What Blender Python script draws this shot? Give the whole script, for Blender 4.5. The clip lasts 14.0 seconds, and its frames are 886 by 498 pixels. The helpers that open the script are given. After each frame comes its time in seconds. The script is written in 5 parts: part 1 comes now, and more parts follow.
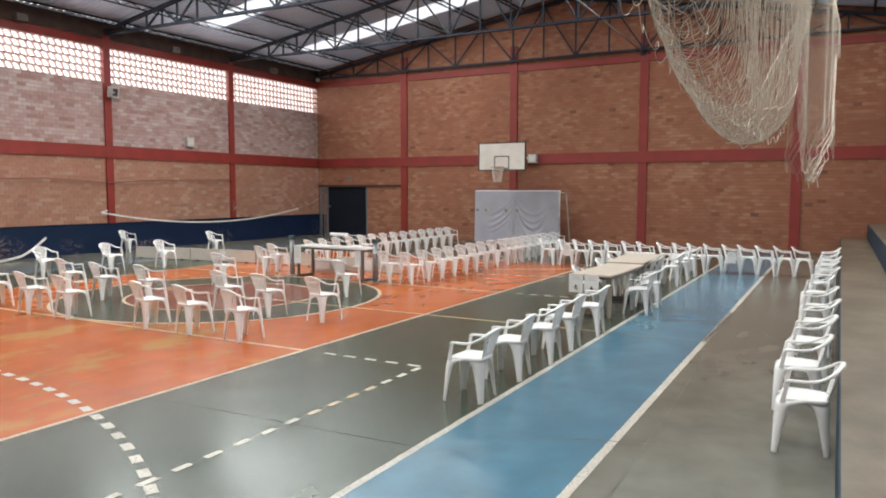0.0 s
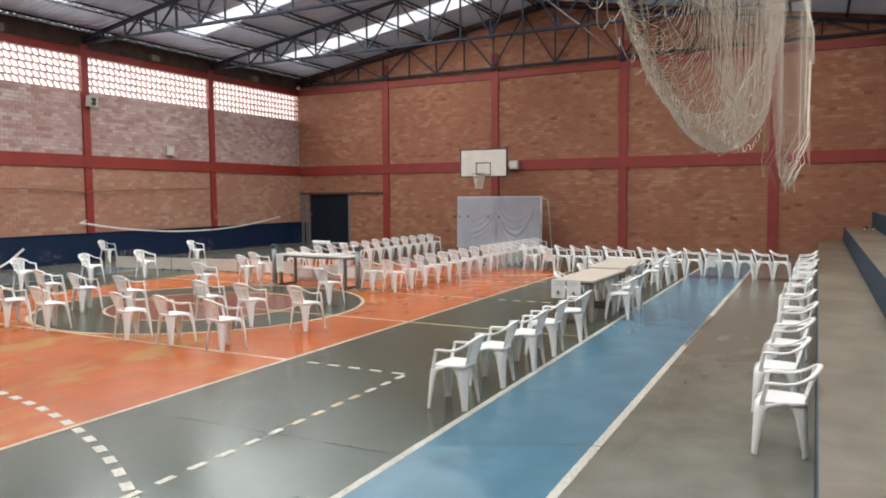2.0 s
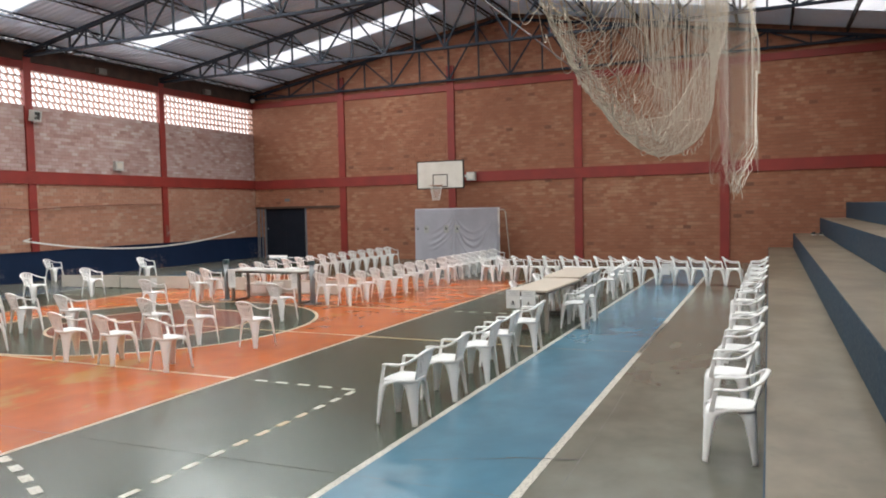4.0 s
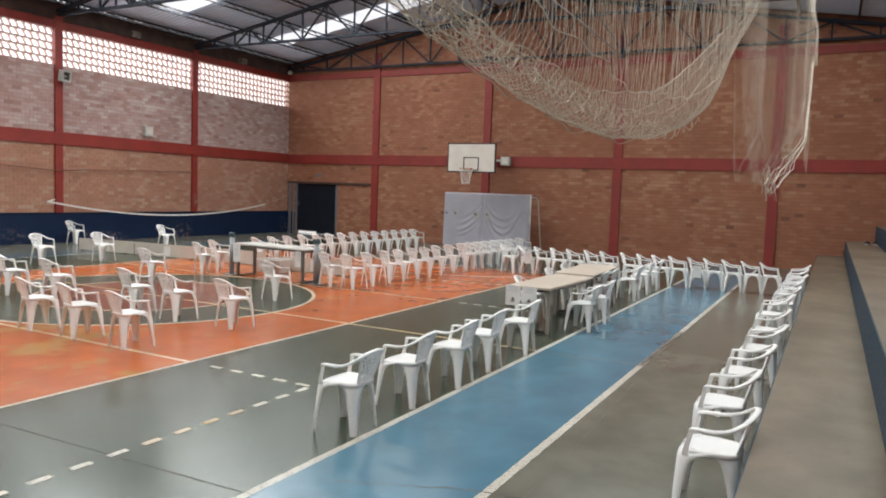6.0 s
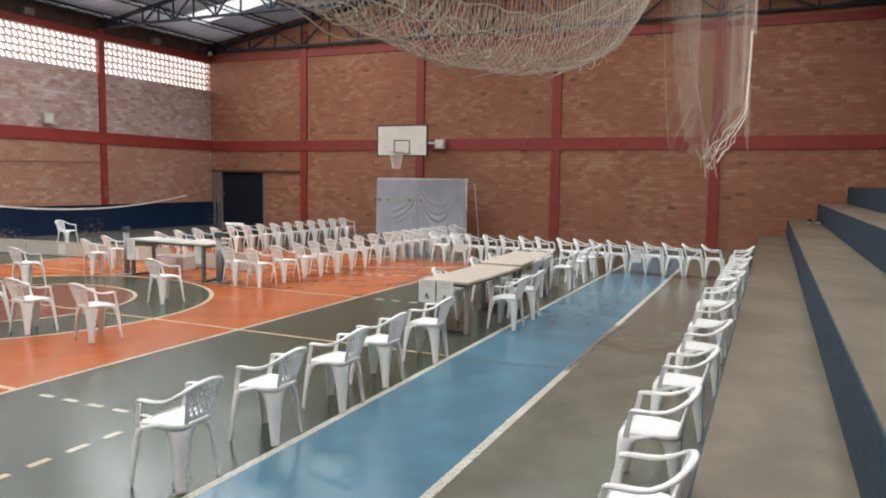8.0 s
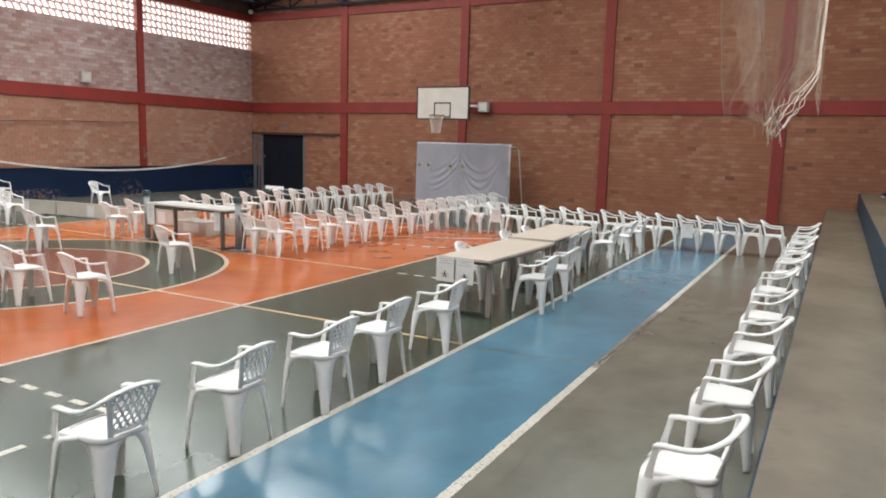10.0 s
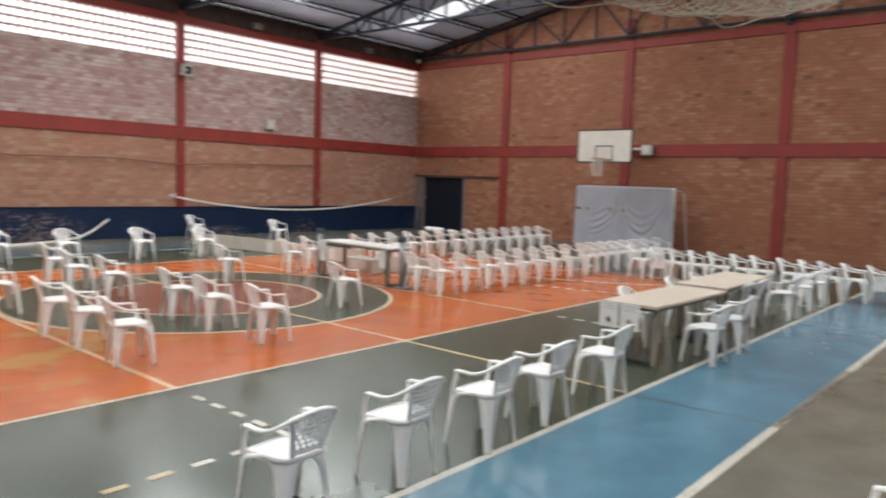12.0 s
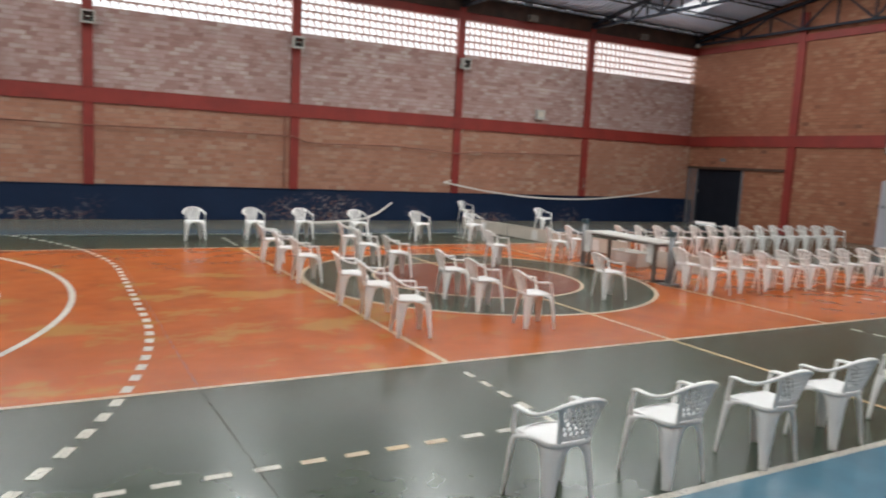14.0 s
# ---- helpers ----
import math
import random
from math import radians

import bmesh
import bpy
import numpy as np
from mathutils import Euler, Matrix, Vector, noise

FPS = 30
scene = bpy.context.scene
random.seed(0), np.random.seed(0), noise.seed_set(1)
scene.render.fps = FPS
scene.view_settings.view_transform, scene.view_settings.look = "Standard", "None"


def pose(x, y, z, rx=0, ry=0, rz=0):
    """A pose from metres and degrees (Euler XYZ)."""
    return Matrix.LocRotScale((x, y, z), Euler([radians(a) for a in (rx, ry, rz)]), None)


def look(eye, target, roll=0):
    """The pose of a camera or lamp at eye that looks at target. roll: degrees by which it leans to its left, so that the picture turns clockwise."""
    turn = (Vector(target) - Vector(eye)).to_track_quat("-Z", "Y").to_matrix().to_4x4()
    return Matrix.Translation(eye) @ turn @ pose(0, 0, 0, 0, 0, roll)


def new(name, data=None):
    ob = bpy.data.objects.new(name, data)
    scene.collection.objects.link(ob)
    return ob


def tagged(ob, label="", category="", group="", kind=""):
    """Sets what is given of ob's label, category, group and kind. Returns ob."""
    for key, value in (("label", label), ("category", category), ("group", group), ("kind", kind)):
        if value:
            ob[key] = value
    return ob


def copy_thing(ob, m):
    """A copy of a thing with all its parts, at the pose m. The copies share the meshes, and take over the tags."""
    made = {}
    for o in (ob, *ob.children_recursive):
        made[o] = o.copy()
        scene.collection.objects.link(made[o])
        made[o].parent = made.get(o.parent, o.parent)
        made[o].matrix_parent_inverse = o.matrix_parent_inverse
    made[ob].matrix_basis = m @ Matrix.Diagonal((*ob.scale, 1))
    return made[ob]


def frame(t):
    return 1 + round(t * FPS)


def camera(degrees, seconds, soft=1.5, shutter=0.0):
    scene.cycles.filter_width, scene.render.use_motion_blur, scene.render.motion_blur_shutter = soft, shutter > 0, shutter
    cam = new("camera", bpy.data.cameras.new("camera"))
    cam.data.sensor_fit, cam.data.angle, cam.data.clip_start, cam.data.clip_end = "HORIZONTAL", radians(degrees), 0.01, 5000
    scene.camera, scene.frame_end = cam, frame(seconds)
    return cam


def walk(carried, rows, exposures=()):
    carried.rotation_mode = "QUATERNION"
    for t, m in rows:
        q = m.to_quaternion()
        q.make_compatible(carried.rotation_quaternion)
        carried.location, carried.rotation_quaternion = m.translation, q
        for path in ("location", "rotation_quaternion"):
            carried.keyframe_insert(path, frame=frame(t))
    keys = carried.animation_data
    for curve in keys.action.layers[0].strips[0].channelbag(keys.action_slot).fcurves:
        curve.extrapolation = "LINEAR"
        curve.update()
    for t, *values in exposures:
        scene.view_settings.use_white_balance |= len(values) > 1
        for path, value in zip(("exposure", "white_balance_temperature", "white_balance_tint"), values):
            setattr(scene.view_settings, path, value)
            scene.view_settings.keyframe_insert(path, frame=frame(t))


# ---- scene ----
cam = camera(63.2, 14.0, soft=1.9, shutter=0.36)
PATH = [
    (0, (5.9, -10.106, 2.027), (4.939, -8.36, 1.865), 0.1),
    (0.5, (5.91, -10.136, 2.045), (4.972, -8.376, 1.886), 0.5),
    (1, (5.9, -10.137, 2.071), (5.008, -8.356, 1.899), 0.4),
    (1.5, (5.904, -10.105, 2.011), (4.986, -8.333, 1.867), 0.0),
    (2, (5.916, -10.134, 2.046), (4.996, -8.363, 1.901), -0.4),
    (2.5, (5.92, -10.145, 2.035), (5.0, -8.374, 1.897), -0.8),
    (3, (5.955, -10.157, 2.039), (5.086, -8.36, 1.913), -0.7),
    (3.2, (5.932, -10.142, 2.007), (5.111, -8.321, 1.908), -1.0),
    (5.3, (6.17, -9.236, 2.032), (5.317, -7.432, 1.901), -2.1),
    (5.5, (6.209, -9.098, 2.019), (5.321, -7.307, 1.957), -0.8),
    (6, (6.303, -8.795, 2.022), (5.358, -7.039, 1.865), 2.1),
    (6.5, (6.277, -8.481, 2.021), (5.325, -6.722, 1.987), 1.7),
    (7, (6.338, -8.111, 2.015), (5.395, -6.347, 2.029), 0.5),
    (7.5, (6.325, -7.702, 1.999), (5.355, -5.963, 1.816), 1.3),
    (8, (6.234, -7.324, 1.973), (5.411, -5.511, 1.784), 0.9),
    (8.2, (6.189, -7.207, 1.999), (5.307, -5.43, 1.744), -1.5),
    (10.3, (6.157, -6.272, 1.981), (5.219, -4.53, 1.689), 2.1),
    (10.5, (6.131, -6.291, 1.976), (5.239, -4.523, 1.696), 1.8),
    (11, (6.158, -6.288, 1.973), (5.254, -4.524, 1.705), 1.6),
    (11.5, (6.127, -6.297, 1.967), (5.201, -4.54, 1.729), 1.4),
    (12, (6.084, -6.374, 1.966), (4.782, -4.867, 1.783), 1.9),
    (12.5, (6.107, -6.375, 1.985), (4.659, -5.013, 1.768), 1.9),
    (13, (6.1, -6.342, 1.982), (4.774, -4.861, 1.761), 2.3),
    (13.5, (6.074, -6.437, 1.989), (4.528, -5.185, 1.782), 1.9),
    (14, (6.069, -6.489, 1.984), (4.327, -5.536, 1.742), 2.8),
]
walk(cam, [(t, look(eye, target, roll)) for t, eye, target, roll in PATH], exposures=[(0.0, 0.14), (3.2, 0.14), (5.3, 0.02), (6.5, 0.01), (7.0, 0.04), (7.5, -0.05), (8.2, 0.1), (10.5, 0.13), (11.5, 0.13), (12.5, -0.11), (13.2, -0.09), (14.0, -0.24)])

# ---- world and light ----
SKY_WATTS, VENT_WATTS = 435.0, 720.0
WX, EX, NY, SY = -15.13, 9.5, 16.24, -16.24   # inner faces of the walls
RIDGE_X, EAVE_Z, PITCH = -3.25, 7.36, 0.168
RIDGE_Z = EAVE_Z + PITCH * (RIDGE_X - WX)

world = bpy.data.worlds.new("sky")
scene.world = world
world.use_nodes = True
wn = world.node_tree.nodes
sky = wn.new("ShaderNodeTexSky")
sky.sky_type = "NISHITA"
sky.sun_disc = False
sky.sun_elevation, sky.sun_rotation = radians(72), radians(56)
sky.dust_density = 4.0
sky.air_density = 1.4
wn["Background"].inputs["Strength"].default_value = 0.15
world.node_tree.links.new(sky.outputs["Color"], wn["Background"].inputs["Color"])

world.cycles.sampling_method = "NONE"

sun_data = bpy.data.lights.new("sun", "SUN")
sun_data.energy, sun_data.angle, sun_data.color = 1.2, radians(14), (1.0, 0.97, 0.93)
sun = new("sun", sun_data)
sun.matrix_world = look((12, 8, 45), (0, 0, 0))

STRIP_Y = (-12.9, -7.6, -2.3, 3.15, 8.2, 13.45)   # middle of the translucent roof strips
STRIP_W = 1.04
STRIP_W_X = (-13.35, -4.8)
STRIP_E_X = (-1.3, 8.9)


def roof_z(x):
    return RIDGE_Z - PITCH * abs(x - RIDGE_X)


def area_lamp(name, m, sx, sy, watts, colour):
    data = bpy.data.lights.new(name, "AREA")
    data.shape, data.size, data.size_y = "RECTANGLE", sx, sy
    data.energy, data.color = watts, colour
    ob = new(name, data)
    ob.matrix_world = m
    return ob


SLOPE = math.degrees(math.atan(PITCH))
for y in STRIP_Y:
    for (x0, x1), lean in ((STRIP_W_X, -SLOPE), (STRIP_E_X, SLOPE)):
        xm = (x0 + x1) / 2
        area_lamp("skylight_daylight", pose(xm, y, roof_z(xm) - 0.03, 0, lean, 0), (x1 - x0) * 0.98, STRIP_W * 0.94, SKY_WATTS * (0.45 if y > 13 else 1.12 if y > 8 else 1.0) * (0.81 if x0 > RIDGE_X else 1.09), (0.96, 1.0, 0.99))
area_lamp("vent_daylight", pose(WX - 0.4, 0, 6.05, 0, -90, 0), 1.3, 32.0, VENT_WATTS, (0.93, 0.97, 1.0))


# ---- materials ----
def mat_new(name):
    m = bpy.data.materials.new(name)
    m.use_nodes = True
    nt = m.node_tree
    return m, nt, nt.nodes["Principled BSDF"]


def noise_node(nt, scale, detail=4.0, rough=0.55, coord="Object", stretch=None):
    tc = nt.nodes.new("ShaderNodeTexCoord")
    n = nt.nodes.new("ShaderNodeTexNoise")
    n.inputs["Scale"].default_value = scale
    n.inputs["Detail"].default_value = detail
    n.inputs["Roughness"].default_value = rough
    if coord == "World":
        g = nt.nodes.new("ShaderNodeNewGeometry")
        src = g.outputs["Position"]
    else:
        src = tc.outputs[coord]
    if stretch:
        mp = nt.nodes.new("ShaderNodeMapping")
        mp.inputs["Scale"].default_value = stretch
        nt.links.new(src, mp.inputs["Vector"])
        src = mp.outputs["Vector"]
    nt.links.new(src, n.inputs["Vector"])
    return n.outputs["Fac"]


def ramp(nt, src, stops):
    r = nt.nodes.new("ShaderNodeValToRGB")
    els = r.color_ramp.elements
    while len(els) < len(stops):
        els.new(0.5)
    for e, (p, c) in zip(els, stops):
        e.position = p
        e.color = (*c, 1) if len(c) == 3 else c
    nt.links.new(src, r.inputs["Fac"])
    return r.outputs["Color"]


def grey(v):
    return (v, v, v)


def mix(nt, fac, a, b, mode="MIX"):
    n = nt.nodes.new("ShaderNodeMix")
    n.data_type, n.blend_type = "RGBA", mode
    for sock, v in ((n.inputs["Factor"], fac), (n.inputs[6], a), (n.inputs[7], b)):
        if isinstance(v, bpy.types.NodeSocket):
            nt.links.new(v, sock)
        elif isinstance(v, (int, float)):
            sock.default_value = v
        else:
            sock.default_value = (*v, 1)
    return n.outputs[2]


def bump(nt, bsdf, height, strength, distance=0.01):
    b = nt.nodes.new("ShaderNodeBump")
    b.inputs["Strength"].default_value = strength
    b.inputs["Distance"].default_value = distance
    nt.links.new(height, b.inputs["Height"])
    nt.links.new(b.outputs["Normal"], bsdf.inputs["Normal"])


def island(nt):
    g = nt.nodes.new("ShaderNodeNewGeometry")
    o = nt.nodes.new("ShaderNodeObjectInfo")
    a = nt.nodes.new("ShaderNodeMath")
    a.operation = "ADD"
    nt.links.new(g.outputs["Random Per Island"], a.inputs[0])
    nt.links.new(o.outputs["Random"], a.inputs[1])
    f = nt.nodes.new("ShaderNodeMath")
    f.operation = "FRACT"
    nt.links.new(a.outputs[0], f.inputs[0])
    return f.outputs[0]


def painted(name, colour, other, rough=(0.3, 0.5), scale=3.0, fine=40.0, bumps=0.08, coord="World", metal=0.0, amount=0.5, gloss=0.5):
    """Paint, plastic or plain stuff: two tones at two scales, uneven gloss and fine relief."""
    m, nt, b = mat_new(name)
    big = noise_node(nt, scale, 5, 0.6, coord)
    small = noise_node(nt, fine, 3, 0.6, coord)
    c = mix(nt, ramp(nt, big, [(0.35, grey(0)), (0.68, grey(1))]), colour, other)
    c = mix(nt, amount * 0.35, c, ramp(nt, small, [(0.3, grey(0.35)), (0.7, grey(1))]), "MULTIPLY")
    nt.links.new(c, b.inputs["Base Color"])
    r = ramp(nt, small, [(0.3, grey(rough[0])), (0.75, grey(rough[1]))])
    nt.links.new(r, b.inputs["Roughness"])
    b.inputs["Metallic"].default_value = metal
    b.inputs["Specular IOR Level"].default_value = gloss
    if bumps:
        bump(nt, b, small, bumps)
    return m


def floor_paint(name, colour, worn, bare, wear=0.62, rough=0.2, chip=0.2, worn_amount=0.6, zone=False, dull=None, fine=22, chip_at=0.62, gloss=0.45, wavy=0.0):
    """Glossy court paint on concrete: cloudy tone, pale worn patches, scuffs and small chips."""
    m, nt, b = mat_new(name)
    cloud = noise_node(nt, 0.6, 4, 0.55, "World")
    patch = noise_node(nt, 1.1, 6 if zone else 4, 0.6, "World", (1.2, 0.8, 1.0))
    chips = noise_node(nt, fine, 3, 0.6, "World")
    scuff = noise_node(nt, 4.0, 2, 0.5, "World", (1.2, 0.9, 1.0))
    mottle = noise_node(nt, 2.2, 4, 0.55, "World", (1.0, 0.8, 1.0))
    c = mix(nt, ramp(nt, cloud, [(0.34, grey(0)), (0.66, grey(1))]), colour, dull or tuple(v * 0.78 for v in colour))
    c = mix(nt, 0.5, c, ramp(nt, mottle, [(0.28, grey(0.6)), (0.72, grey(1.25))]), "MULTIPLY")
    worn_mask = ramp(nt, patch, [(wear - 0.12, grey(0)), (wear + 0.16, grey(worn_amount))])
    if zone:   # the south part of the court is walked on most
        g = nt.nodes.new("ShaderNodeNewGeometry")
        mp = nt.nodes.new("ShaderNodeMapping")
        mp.inputs["Location"].default_value = (0.55, 0.98, 0.0)
        mp.inputs["Scale"].default_value = (0.18, 0.22, 0.0)
        sph = nt.nodes.new("ShaderNodeTexGradient")
        sph.gradient_type = "SPHERICAL"
        nt.links.new(g.outputs["Position"], mp.inputs["Vector"])
        nt.links.new(mp.outputs["Vector"], sph.inputs["Vector"])
        lift = nt.nodes.new("ShaderNodeMath")
        lift.operation = "MULTIPLY_ADD"
        lift.inputs[1].default_value = 0.135
        nt.links.new(sph.outputs["Fac"], lift.inputs[0])
        nt.links.new(patch, lift.inputs[2])
        worn_mask = ramp(nt, lift.outputs[0], [(wear + 0.04, grey(0)), (wear + 0.12, grey(worn_amount))])
    c = mix(nt, worn_mask, c, worn)
    c = mix(nt, ramp(nt, scuff, [(0.4, grey(0)), (0.9, grey(0.16))]), c, bare)
    if chip > 0.05:
        c = mix(nt, ramp(nt, chips, [(chip_at, grey(0)), (chip_at + 0.06, grey(chip))]), c, bare)
    nt.links.new(c, b.inputs["Base Color"])
    g = mix(nt, 0.45, mottle, cloud)
    nt.links.new(ramp(nt, g, [(0.32, grey(rough - 0.02)), (0.68, grey(rough + 0.04))]), b.inputs["Roughness"])
    b.inputs["Specular IOR Level"].default_value = gloss
    if wavy:   # the slab is not quite flat
        bump(nt, b, noise_node(nt, 1.6, 1, 0.4, "World"), wavy, 0.03)
    return m


def brick_mat(name, tones, wash, pale_tone, clusters):
    """Each brick has its own tone; paler bricks and mortar smears gather in patches."""
    m, nt, b = mat_new(name)
    rand = island(nt)
    tone = ramp(nt, rand, tones)
    again = nt.nodes.new("ShaderNodeMath")
    again.operation = "MULTIPLY"
    again.inputs[1].default_value = 37.7
    nt.links.new(rand, again.inputs[0])
    other = nt.nodes.new("ShaderNodeMath")
    other.operation = "FRACT"
    nt.links.new(again.outputs[0], other.inputs[0])
    stain = noise_node(nt, 0.35, 6, 0.65, "World")
    patch = noise_node(nt, 0.55, 4, 0.6, "World")
    pale = noise_node(nt, 2.2, 7, 0.75, "World", (1.0, 1.0, 2.4))
    grain = noise_node(nt, 45, 5, 0.7, "World")
    c = mix(nt, ramp(nt, stain, [(0.35, grey(0.0)), (0.7, grey(0.4))]), tone, tuple(v * 0.66 for v in tones[1][1]))
    picked = mix(nt, 1.0, ramp(nt, patch, [(0.44, grey(0.06)), (0.62, grey(1.0))]), ramp(nt, other.outputs[0], [(0.45, grey(0.0)), (0.9, grey(clusters))]), "MULTIPLY")
    c = mix(nt, picked, c, pale_tone)
    c = mix(nt, ramp(nt, pale, [(0.52, grey(0.0)), (0.7, grey(wash))]), c, tuple(v * 0.9 for v in pale_tone))
    c = mix(nt, 0.3, c, ramp(nt, grain, [(0.3, grey(0.55)), (0.7, grey(1.0))]), "MULTIPLY")
    nt.links.new(c, b.inputs["Base Color"])
    b.inputs["Roughness"].default_value = 0.85
    bump(nt, b, grain, 0.5, 0.008)
    return m


M = {}
M["brick"] = brick_mat("brick", [(0.0, (0.18, 0.081, 0.051)), (0.025, (0.298, 0.116, 0.0637)), (0.55, (0.333, 0.135, 0.0755)), (0.93, (0.357, 0.148, 0.0855)), (0.994, (0.388, 0.195, 0.121))], 0.16, (0.455, 0.255, 0.155), 0.6)
M["brick_west"] = brick_mat("brick_west", [(0.0, (0.325, 0.158, 0.11)), (0.06, (0.379, 0.177, 0.116)), (0.55, (0.415, 0.198, 0.129)), (0.9, (0.442, 0.22, 0.149)), (0.985, (0.452, 0.3, 0.22))], 0.3, (0.505, 0.353, 0.256), 0.55)
M["brick_pale"] = brick_mat("brick_pale", [(0.0, (0.316, 0.181, 0.159)), (0.2, (0.393, 0.242, 0.217)), (0.6, (0.447, 0.302, 0.28)), (0.88, (0.492, 0.365, 0.345)), (0.97, (0.505, 0.407, 0.38))], 0.35, (0.56, 0.478, 0.449), 0.75)
M["mortar"] = painted("mortar", (0.246, 0.117, 0.0728), (0.18, 0.0864, 0.0537), (0.85, 0.95), 1.2, 50, 0.4)
M["mortar_pale"] = painted("mortar_pale", (0.369, 0.241, 0.191), (0.252, 0.161, 0.127), (0.85, 0.95), 1.2, 50, 0.4)
M["red"] = painted("red_paint", (0.26, 0.027, 0.019), (0.2, 0.023, 0.017), (0.5, 0.7), 1.5, 30, 0.15)
M["dark_band"] = painted("weathered_board", (0.07, 0.04, 0.03), (0.035, 0.022, 0.018), (0.7, 0.9), 2.0, 30, 0.3)
M["steel"] = painted("dark_steel_paint", (0.015, 0.022, 0.038), (0.021, 0.027, 0.04), (0.5, 0.75), 2.0, 30, 0.1, gloss=0.25)
M["purlin"] = painted("purlin_steel", (0.01, 0.014, 0.023), (0.02, 0.021, 0.025), (0.5, 0.75), 2.0, 30, 0.1, gloss=0.25)
M["sheet"] = painted("galvanised_roof_sheet", (0.64, 0.78, 0.98), (0.55, 0.67, 0.85), (0.3, 0.5), 0.5, 18, 0.1, metal=0.1)
M["clay"] = painted("vent_block_clay", (0.5, 0.33, 0.28), (0.43, 0.26, 0.21), (0.8, 0.95), 3.0, 40, 0.3)
M["orange"] = floor_paint("orange_court_paint", (0.455, 0.107, 0.022), (0.38, 0.203, 0.0502), (0.312, 0.156, 0.0692), 0.57, 0.225, 0.03, 0.75, zone=True, gloss=0.22, wavy=0.12)
M["green"] = floor_paint("green_court_paint", (0.041, 0.06, 0.041), (0.054, 0.073, 0.049), (0.08, 0.089, 0.064), 0.6, 0.225, 0.015, dull=(0.034, 0.047, 0.029), gloss=0.45, wavy=0.15)
M["blue"] = floor_paint("blue_court_paint", (0.093, 0.215, 0.295), (0.07, 0.178, 0.255), (0.122, 0.2, 0.244), 0.54, 0.19, 0.02, gloss=0.4, wavy=0.25)
M["blue_faded"] = floor_paint("faded_blue_paint", (0.085, 0.13, 0.165), (0.1, 0.14, 0.17), (0.16, 0.17, 0.17), 0.6, 0.21)
M["disc"] = floor_paint("dark_red_court_paint", (0.182, 0.0501, 0.0309), (0.255, 0.109, 0.0637), (0.228, 0.137, 0.091), 0.6, 0.2)
M["concrete"] = floor_paint("polished_grey_concrete", (0.157, 0.156, 0.126), (0.181, 0.177, 0.143), (0.0928, 0.0901, 0.0737), 0.58, 0.22, 0.02, dull=(0.128, 0.121, 0.0937), wavy=0.15)
M["stand"] = floor_paint("bleacher_concrete", (0.158, 0.122, 0.085), (0.235, 0.192, 0.139), (0.088, 0.075, 0.046), 0.53, 0.4, 0.22, 0.8, dull=(0.102, 0.083, 0.055), fine=9, gloss=0.3)
M["line"] = floor_paint("white_line_paint", (0.66, 0.63, 0.55), (0.5, 0.46, 0.38), (0.2, 0.185, 0.155), 0.5, 0.32, 0.75, fine=42, chip_at=0.545)
M["line_court"] = floor_paint("peach_line_paint", (0.6, 0.5, 0.37), (0.5, 0.36, 0.22), (0.36, 0.22, 0.12), 0.5, 0.32, 0.7, fine=42, chip_at=0.545)
M["line_gone"] = floor_paint("bare_line_screed", (0.19, 0.155, 0.12), (0.4, 0.36, 0.29), (0.07, 0.065, 0.055), 0.58, 0.4, 0.7)
M["line_worn"] = floor_paint("cream_line_paint", (0.58, 0.42, 0.24), (0.55, 0.36, 0.16), (0.4, 0.24, 0.12), 0.5, 0.32)
M["dash_yellow"] = floor_paint("ochre_dash_paint", (0.55, 0.36, 0.14), (0.5, 0.42, 0.3), (0.3, 0.22, 0.13), 0.55, 0.32)
M["crack"] = painted("dark_crack_filler", (0.06, 0.055, 0.047), (0.11, 0.095, 0.078), (0.6, 0.9), 6, 40, 0.2)
M["riser"] = painted("navy_riser_paint", (0.011, 0.04, 0.07), (0.018, 0.04, 0.06), (0.5, 0.7), 1.5, 25, 0.15, gloss=0.3)
M["table"] = painted("beige_laminate", (0.6, 0.52, 0.43), (0.53, 0.46, 0.38), (0.35, 0.5), 2.0, 30, 0.03)
M["table_white"] = painted("white_laminate", (0.62, 0.6, 0.56), (0.55, 0.52, 0.47), (0.35, 0.5), 2.0, 30, 0.03)
M["leg_grey"] = painted("grey_tube_paint", (0.16, 0.14, 0.12), (0.11, 0.1, 0.09), (0.4, 0.6), 5, 40, 0.05)
M["leg_beige"] = painted("beige_tube_paint", (0.3, 0.265, 0.225), (0.22, 0.195, 0.165), (0.4, 0.6), 5, 40, 0.05)
M["post"] = painted("galvanised_post", (0.33, 0.34, 0.35), (0.24, 0.25, 0.26), (0.35, 0.55), 5, 30, 0.05, metal=0.5)
M["post_cap"] = painted("dark_teal_cap", (0.03, 0.06, 0.075), (0.05, 0.08, 0.09), (0.5, 0.7), 6, 30, 0.05)
M["panel"] = painted("cream_board", (0.6, 0.55, 0.48), (0.5, 0.45, 0.38), (0.45, 0.65), 1.5, 25, 0.08)
M["board"] = painted("backboard_white", (0.66, 0.63, 0.57), (0.58, 0.54, 0.48), (0.35, 0.5), 2.0, 25, 0.03)
M["black"] = painted("black_paint", (0.02, 0.018, 0.018), (0.04, 0.035, 0.03), (0.4, 0.6), 4, 30, 0.05)
